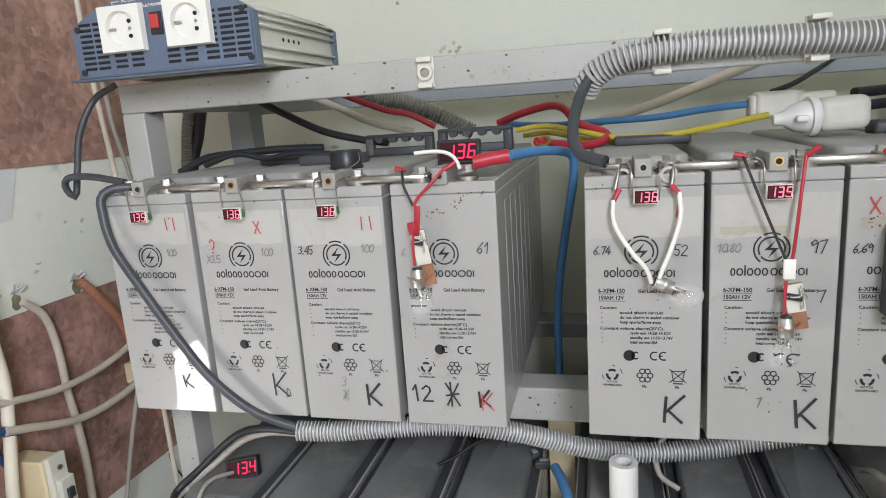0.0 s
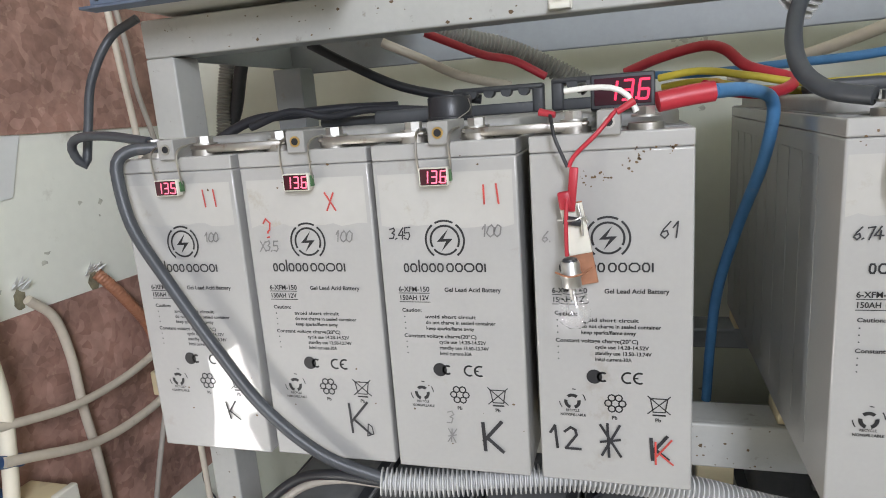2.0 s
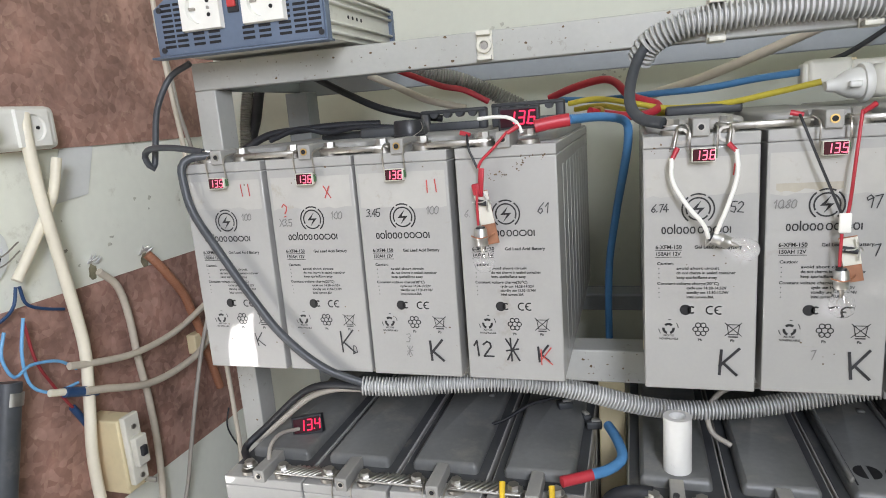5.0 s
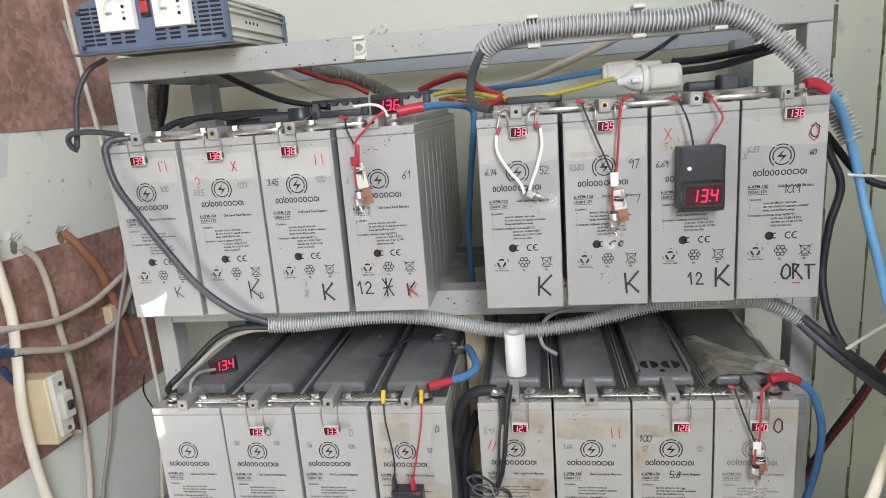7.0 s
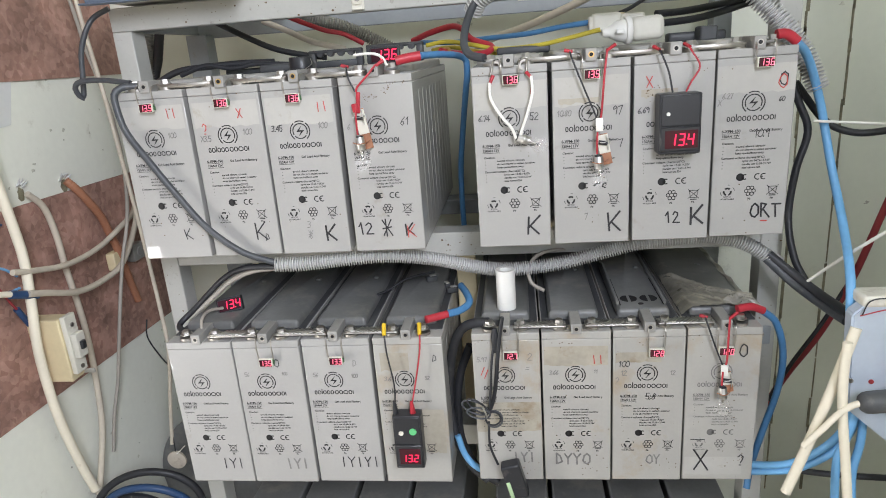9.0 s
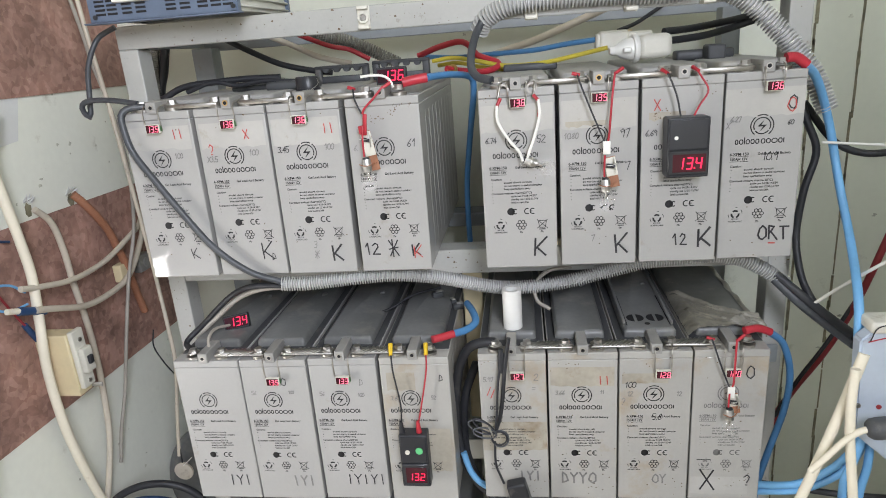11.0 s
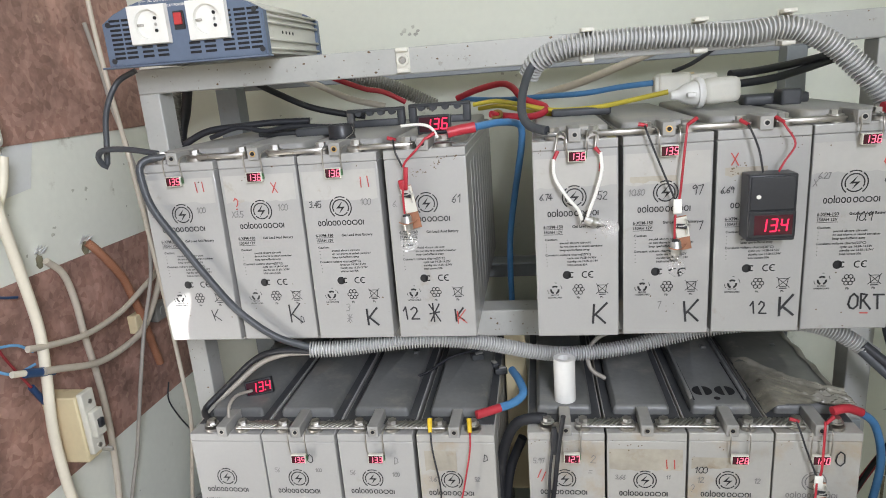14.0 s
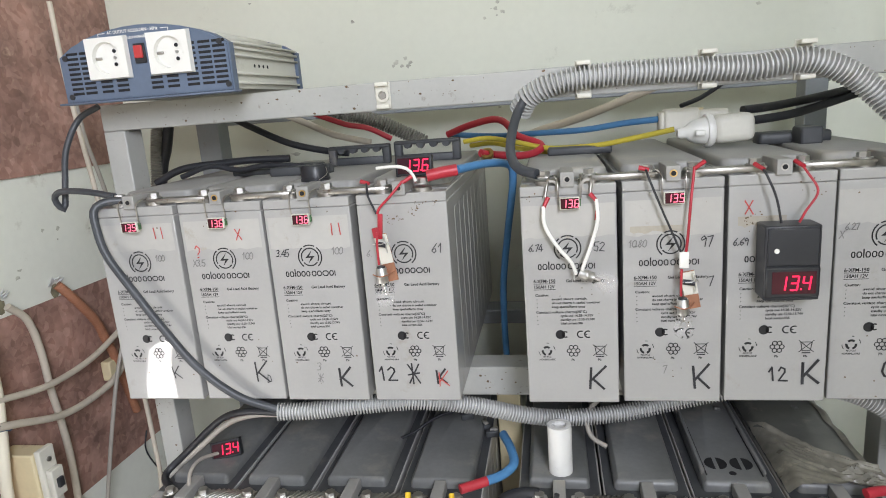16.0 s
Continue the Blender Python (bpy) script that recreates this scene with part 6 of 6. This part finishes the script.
b = nb()
box(b, 0.545, 0.575, 0.19, 0.23, 1.289, 1.315, 0.004, 2, None)
box(b, 0.50, 0.60, 0.225, 0.262, TOPZ - 0.002, TOPZ + 0.016, 0.005, 2, None)
solid("cable_clamp", b, HANDLE, "dark plastic clamp and folded strap behind the plug", "clamp")
b = nb()
box(b, 0.19, 0.29, 0.24, 0.275, TOPZ - 0.001, TOPZ + 0.013, 0.004, 2)
solid("folded_strap", b, HANDLE, "folded grey carry strap lying on a battery cover", "strap")
b = nb()
tube_wall(b, (0.098, 0.205, 1.301), (0.098, 0.200, 1.306), 0.010, 0.005, 18)
solid("ring_lug", b, BRASS, "tarnished copper ring lug on the red cable", "lug")

# ---- on the lower covers ----
t = thing("spacer_tube", "short thick white plastic tube standing on a cover", "tube", (0.193, 0.036, LO_Z + HIGH + 0.0159))
b = nb()
tube_wall(b, (0, 0, 0), (0, 0, 0.072), 0.0168, 0.0100, 32)
part("tube", b, TUBEWHITE, t)
b = nb()
cyl(b, (0, 0, 0.01), (0, 0, 0.011), 0.0101, n=24)
part("bottom_disc", b, DARKHOLE, t)

# dark film drawn over the last cover, its dusty front torn and bunched into folds
def film_part(name, nx, ny, place, material, lab=""):
    b = nb()
    grid = [[b.verts.new(place(i / nx, j / ny)) for j in range(ny + 1)] for i in range(nx + 1)]
    for i in range(nx):
        for j in range(ny):
            b.faces.new((grid[i][j], grid[i + 1][j], grid[i + 1][j + 1], grid[i][j + 1]))
    return part(name, b, material, film_thing, lab)


def tear(u):
    return 0.058 + 0.15 * (1 - u) ** 1.7 + 0.012 * noise.noise((u * 5, 0, 1))


def film_sheet(u, v):
    y = tear(u) - 0.02 + (0.424 - tear(u) + 0.02) * v
    edge = max(0, abs(u - 0.5) * 2 - 0.78) / 0.22
    ripple = noise.noise((u * 9, y * 14, 7))
    return (-0.062 + 0.124 * u, y, max(0.0190 - 0.015 * edge ** 1.5 + ripple * (0.0004 + 0.003 * edge), 0.0015))


def film_front(u, v):
    y = 0.012 + (tear(u) - 0.012) * v
    edge = max(0, 1 - u / 0.14)
    ridge = (1 - min(1, abs(noise.noise((v * 8 + 1.6 * u, u * 2.6, 5))) * 4.5)) ** 2
    bunch = 0.4 + 1.2 * math.exp(-((u - 0.72) / 0.2) ** 2)
    lip = max(0, v - 0.86) / 0.14
    z = 0.0192 + 0.0045 * ridge * bunch + 0.0008 * noise.noise((u * 14, v * 9, 2)) + 0.004 * math.sin(math.pi * lip)
    return (-0.061 + 0.125 * u, y, max(z - 0.016 * edge ** 1.4, 0.0185 if edge < 0.1 else 0.0025))


def film_side(u, v):
    y = 0.06 + 0.33 * v
    roll_up = math.sin(math.pi * u)
    return (0.047 + 0.016 * u + 0.003 * noise.noise((y * 30, 0, 4)), y, 0.0205 - 0.010 * u + 0.006 * roll_up * (0.6 + noise.noise((y * 26, u * 2, 9))))


film_thing = thing("plastic_film", "torn dusty plastic film bunched over a battery top", "film", (0.5495, 0.0, LO_Z + HIGH))
film_part("sheet", 40, 60, film_sheet, FILM, "smooth dark film drawn tight")
film_part("torn_front", 60, 44, film_front, FILM_FOLD, "tan dusty folds at the torn edge")
film_part("side_fold", 8, 60, film_side, FILM_FOLD, "rolled tan edge")

# connectors lying behind the lower left bank
for k, (x, y, rz) in enumerate(((0.040, 0.185, 20), (0.070, 0.175, -60), (0.085, 0.15, 10))):
    t = thing("wire_connector", "dark push-in wire connector among the lower cables", "connector", (x, y, LO_Z + HIGH + 0.0159 if k < 1 else LO_Z + HIGH + 0.004), "wire connectors", rz)
    b = nb()
    box(b, -0.011, 0.011, -0.006, 0.006, 0, 0.011, 0.002, 2)
    part("shell", b, HANDLE, t)
    b = nb()
    box(b, -0.004, 0.009, -0.004, 0.004, 0.011, 0.014, 0.001)
    part("lever", b, COVER, t)
b = nb()
box(b, 0.088, 0.128, 0.22, 0.235, 0.560, 0.93, 0.002)
solid("divider_strip", b, IVORY, "yellowed wooden strip standing between the lower banks", "strip")

# tangled lead and adapter
t = thing("charger_lead", "thin black lead tied in a bundle with a small adapter", "lead", (0.160, -0.050, 0.70))
wire(t, "lead", BLACK, 0.0022, [(0.014, 0.004, 0.150), (0.006, -0.004, 0.10), (0.002, -0.006, 0.05), (-0.002, -0.008, 0.015)])
for k, (rx, rz, cx, cz, tilt) in enumerate(((0.024, 0.011, -0.026, 0.018, 25), (0.021, 0.008, -0.022, 0.022, 38), (0.014, 0.016, 0.006, -0.002, 0), (0.013, 0.013, 0.004, 0.0, 40), (0.020, 0.010, -0.020, 0.012, 12))):
    pts = []
    for j in range(13):
        a = 2 * math.pi * j / 12
        u, v = rx * math.cos(a), rz * math.sin(a)
        ct, st = math.cos(radians(tilt)), math.sin(radians(tilt))
        pts.append((cx + u * ct + v * st, -0.010 - 0.002 * k, cz - u * st + v * ct))
    wire(t, "loop", BLACK if k % 2 else GREYCABLE, 0.0016, pts)
wire(t, "tie", STEEL, 0.0015, [(-0.012, -0.022, 0.026), (-0.006, -0.022, 0.008), (-0.010, -0.008, -0.002)])
wire(t, "lead", BLACK, 0.0022, [(-0.004, -0.010, -0.010), (-0.004, -0.012, -0.055), (0.008, -0.013, -0.094)])
b = nb()
lathe(b, [(0.0035, 0.012), (0.006, 0.0), (0.006, -0.024), (0.003, -0.032)], pose(0.013, 0.002, 0.148), 12)
part("clip_boot", b, BLACK, t)
b = nb()
box(b, -0.017, 0.017, -0.012, 0.012, -0.160, -0.092, 0.004, 2, pose(0.006, -0.014, 0, 0, -14, 0))
part("adapter", b, PLASTIC_BLACK, t, "black plastic adapter body")
b = nb()
box(b, -0.015, -0.008, -0.0135, -0.0115, -0.156, -0.122, 0.001, 1, pose(0.006, -0.014, 0, 0, -14, 0))
part("adapter_label", b, LABEL_GREEN, t, "pale green label strip")


# ---- side wall fittings ----
t = thing("power_strip", "white multi-socket power strip fixed to the painted wall", "power strip", (WX, 0.0, 1.345))
b = nb()
box(b, 0, 0.038, -0.20, 0.110, -0.034, 0.034, 0.012, 3)
part("casing", b, WHITE, t)
for y in (-0.115, -0.035, 0.060):
    b = nb()
    socket_plate(b, 0, 0, 0.056, 0.056, 0.021, -0.0001, -0.006)
    o = part("socket", b, WHITE, t)
    o.matrix_basis = pose(0.0375, y, 0, 0, 0, 90)
    for d in (-0.0095, 0.0095):
        b = nb()
        cyl(b, (d, -0.0030, 0.0), (d, -0.0005, 0.0), 0.0028, n=10)
        h = part("pin_hole", b, DARKHOLE, o)
for y, mt in ((-0.035, CREAM), (-0.115, WHITE)):
    b = nb()
    lathe(b, [(0.021, 0.0), (0.0215, 0.010), (0.019, 0.022), (0.012, 0.030), (0.006, 0.034)], pose(0.036, y, 0, 0, 90, 0), 24)
    p = part("mains_plug", b, mt, t, "round mains plug")
    b = nb()
    box(b, 0.052, 0.064, y - 0.006, y + 0.006, -0.012, 0.012, 0.003, 2)
    part("cord_grip", b, mt, p)

t = thing("breaker_box", "ivory junction box with an exposed white circuit breaker", "breaker box", (WX + 0.004, 0.0, 0.0))
b = nb()
box(b, 0.0, 0.072, 0.073, 0.112, 0.703, 0.842, 0.003, 2)
part("box", b, IVORY, t)
b = nb()
box(b, 0.072, 0.083, 0.078, 0.112, 0.718, 0.846, 0.002, 2)
br = part("breaker", b, WHITE_OLD, t, "white circuit breaker body")
b = nb()
box(b, 0.083, 0.095, 0.083, 0.110, 0.752, 0.806, 0.002, 2)
part("breaker_nose", b, WHITE_OLD, br)
b = nb()
box(b, 0.094, 0.101, 0.090, 0.102, 0.770, 0.788, 0.0015, 2)
part("toggle", b, PLASTIC_BLACK, br)
for z in (0.730, 0.824):
    b = nb()
    cyl(b, (0.0825, 0.096, z), (0.0855, 0.096, z), 0.0045, n=12)
    part("terminal_screw", b, STEEL_DULL, br)
b = nb()
box(b, 0.010, 0.094, 0.1125, 0.117, 0.704, 0.714, 0.001)
part("rail", b, STEEL, t)

# broken holes with hooks
for y, z in ((0.155, 1.088), (0.285, 1.080)):
    t = thing("cable_hole", "broken hole in the painted wall with torn edges", "hole", (WX + 0.001, y, z), "cable holes")
    rr = random.Random(int(y * 1000))
    b = nb()
    f = b.faces.new([b.verts.new((0.0004, 0.011 * rr.uniform(.6, 1.2) * math.cos(k * 0.5236), 0.015 * rr.uniform(.6, 1.2) * math.sin(k * 0.5236))) for k in range(12)])
    part("opening", b, SEAM, t, smooth=0)
    for k in range(7):
        b = nb()
        a = rr.uniform(0.3, 2.8)
        p = Vector((0.002, 0.016 * math.cos(a), 0.018 * math.sin(a)))
        q = p + Vector((0.010, 0.008 * math.cos(a), 0.016 * rr.uniform(.4, 1.2)))
        v0, v1, v2, v3 = (b.verts.new(c) for c in (p + Vector((0, -.005, 0)), p + Vector((0, .005, 0)), q, p + Vector((-.001, 0, .006))))
        b.faces.new((v0, v1, v2))
        b.faces.new((v1, v3, v2))
        b.faces.new((v3, v0, v2))
        part("torn_flake", b, PAPER, t)
t = thing("socket_hole", "round broken socket hole with bare wire ends", "hole", (WX + 0.001, -0.045, 1.165))
b = nb()
rr = random.Random(3)
f = b.faces.new([b.verts.new((0.0006, 0.040 * rr.uniform(.85, 1.1) * math.cos(k * 0.3927), 0.045 * rr.uniform(.85, 1.1) * math.sin(k * 0.3927))) for k in range(16)])
part("opening", b, DARKHOLE, t, smooth=0)
b = nb()
tube_wall(b, (-0.001, 0, 0), (0.004, 0, 0), 0.050, 0.040, 18)
part("torn_rim", b, PAPER, t)
for z in (-0.004, -0.018):
    wire(t, "bare_wire", STEEL_DULL, 0.0012, [(0.002, -0.03, z - 0.012), (0.020, 0.02, z - 0.004), (0.014, 0.060, z + 0.012)])

b = nb()
box(b, WX + 0.0008, WX + 0.0020, 0.118, 0.190, 1.222, 1.312, 0.0, 1)
for v in b.verts:
    v.co.z += (v.co.y - 0.15) * 0.12
    v.co.y += (v.co.z - 1.26) * 0.35
solid("paper_sheet", b, PAPER, "torn white paper sheet stuck to the wall", "paper")

t = thing("cable_clip_block", "pair of aged plastic cable clips on the brown board", "clip", (WX + 0.004, 0.40, 0.862))
for y, z, w in ((-0.040, 0.010, 0.040), (0.040, 0.006, 0.050)):
    b = nb()
    box(b, 0, 0.022, y, y + w, z - 0.022, z + 0.022, 0.003, 2)
    part("block", b, IVORY if y < 0 else COVER, t)
b = nb()
cyl(b, (0.022, 0.066, 0.006), (0.025, 0.066, 0.006), 0.012, n=18)
part("knob", b, COVER, t)

t = thing("pull_disc", "round aged beige disc hanging on a cord", "disc", (-0.609, 0.200, 0.425))
b = nb()
lathe(b, [(0.021, -0.004), (0.023, -0.002), (0.023, 0.003), (0.019, 0.005)], pose(0, 0, 0, 90, 0, 0), 24)
part("disc", b, BEIGE, t)
wire(t, "cord", BLACK, 0.0015, [(0.002, 0, 0.062), (0.001, 0, 0.04), (0, 0, 0.020)])
wire(t, "strand", WHITE, 0.001, [(0.004, -0.004, 0.018), (0.022, -0.006, 0.034), (0.030, -0.006, 0.042)])

# coiled hose on the floor side, behind the cords
for k in range(3):
    pts = []
    for j in range(25):
        a = 2 * math.pi * j / 24
        pts.append((-0.655 + (0.115 - 0.012 * k) * math.cos(a), 0.13 + 0.03 * math.cos(a + k), 0.335 + (0.105 - 0.010 * k) * math.sin(a) - 0.012 * k))
    b = nb()
    sweep(b, pts, 0.0085, 12, 0.012)
    solid("hose_coil", b, BLUE_DK if k == 1 else BLACK, "dark hose coiled beside the rack foot", "hose", "hose coils")
b = nb()
lathe(b, [(0.16, -0.012), (0.165, 0.0), (0.165, 0.012), (0.150, 0.018)], pose(-0.62, 0.40, 0.26, 80, 0, 0), 40)
solid("round_lid", b, COVER_DARK, "large dark round lid leaning behind the rack", "lid")


# ---- right of the rack ----
t = thing("controller_box", "pale blue metal box with a jack plug", "control box", (0.694, -0.130, 0.684))
b = nb()
extrude_outline(b, [(0, 0.07), (0.10, -0.02), (0.20, -0.02), (0.20, 0.238), (0.010, 0.238), (-0.008, 0.222)], 0, 0.024)
bmesh.ops.bevel(b, geom=b.edges[:], offset=0.003, segments=2, affect='EDGES')
part("cover", b, BOXBLUE, t)
b = nb()
box(b, 0.004, 0.19, -0.002, 0.040, 0.232, 0.250, 0.005, 2)
part("top_cap", b, WHITE_OLD, t)
for x, z in ((0.028, 0.116), (0.0, 0.118)):
    b = nb()
    cyl(b, (x, -0.002, z), (x, 0.001, z), 0.0035, n=12)
    part("screw", b, STEEL_DULL if x == 0 else REDDK, t)
part("jack_plug", (lambda bb: (lathe(bb, [(0.004, -0.006), (0.0095, -0.004), (0.0125, 0.0), (0.0135, 0.006), (0.0135, 0.036), (0.0145, 0.037), (0.0145, 0.042), (0.011, 0.044)], pose(0.003, -0.036, 0.102, 0, 84, 0) @ Matrix.Scale(1.18, 4), 22), bb)[1])(nb()), HANDLE, t, "grey rubber jack plug")
b = nb()
lathe(b, [(0.011, 0.044), (0.011, 0.070)], pose(0.003, -0.036, 0.102, 0, 84, 0) @ Matrix.Scale(1.18, 4), 18)
part("jack_tip", b, RED, t, "red tip of the jack")
wire(t, "thin_wire", RED, 0.0009, [(0.0, -0.004, 0.222), (0.03, -0.008, 0.232), (0.07, -0.006, 0.236), (0.12, -0.004, 0.232)])
wire(t, "thin_wire", BLACK, 0.0009, [(0.002, -0.004, 0.222), (0.012, -0.006, 0.246), (0.05, -0.008, 0.248), (0.10, -0.004, 0.240)])
b = nb()
cyl(b, (0.040, -0.008, 0.252), (0.046, -0.008, 0.262), 0.004, n=10)
part("wire_cap", b, YELLOWTAG, t, "yellow wire cap")

t = thing("angle_bracket", "grey steel bracket bolted to the rack post", "bracket", (0.655, 0.138, 0.752))
b = nb()
box(b, -0.010, 0.026, -0.006, 0.0, -0.018, 0.018, 0.001)
part("plate", b, RACK_SHADED, t)
b = nb()
tube_wall(b, (0.006, -0.010, 0.004), (0.006, -0.006, 0.004), 0.007, 0.004, 16)
part("nut", b, STEEL_DULL, t)

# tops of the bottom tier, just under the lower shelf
# whole boxes take the dark cover grey, which stands in for their shade
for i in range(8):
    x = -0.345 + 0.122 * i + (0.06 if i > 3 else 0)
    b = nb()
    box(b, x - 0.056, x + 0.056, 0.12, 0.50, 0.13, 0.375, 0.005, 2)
    tagged(part("battery", b, COVER_DARK, None), "dusty bottom tier battery, its shade put into a dark colour", "battery", "bottom tier batteries")
bar("beam", XL + 0.004, XR - 0.004, FY - 0.004, FY + 0.004, 0.082, 0.130)
bar("shelf_ledge", XL + 0.008, XR - 0.008, FY + 0.004, KY, 0.122, 0.129)
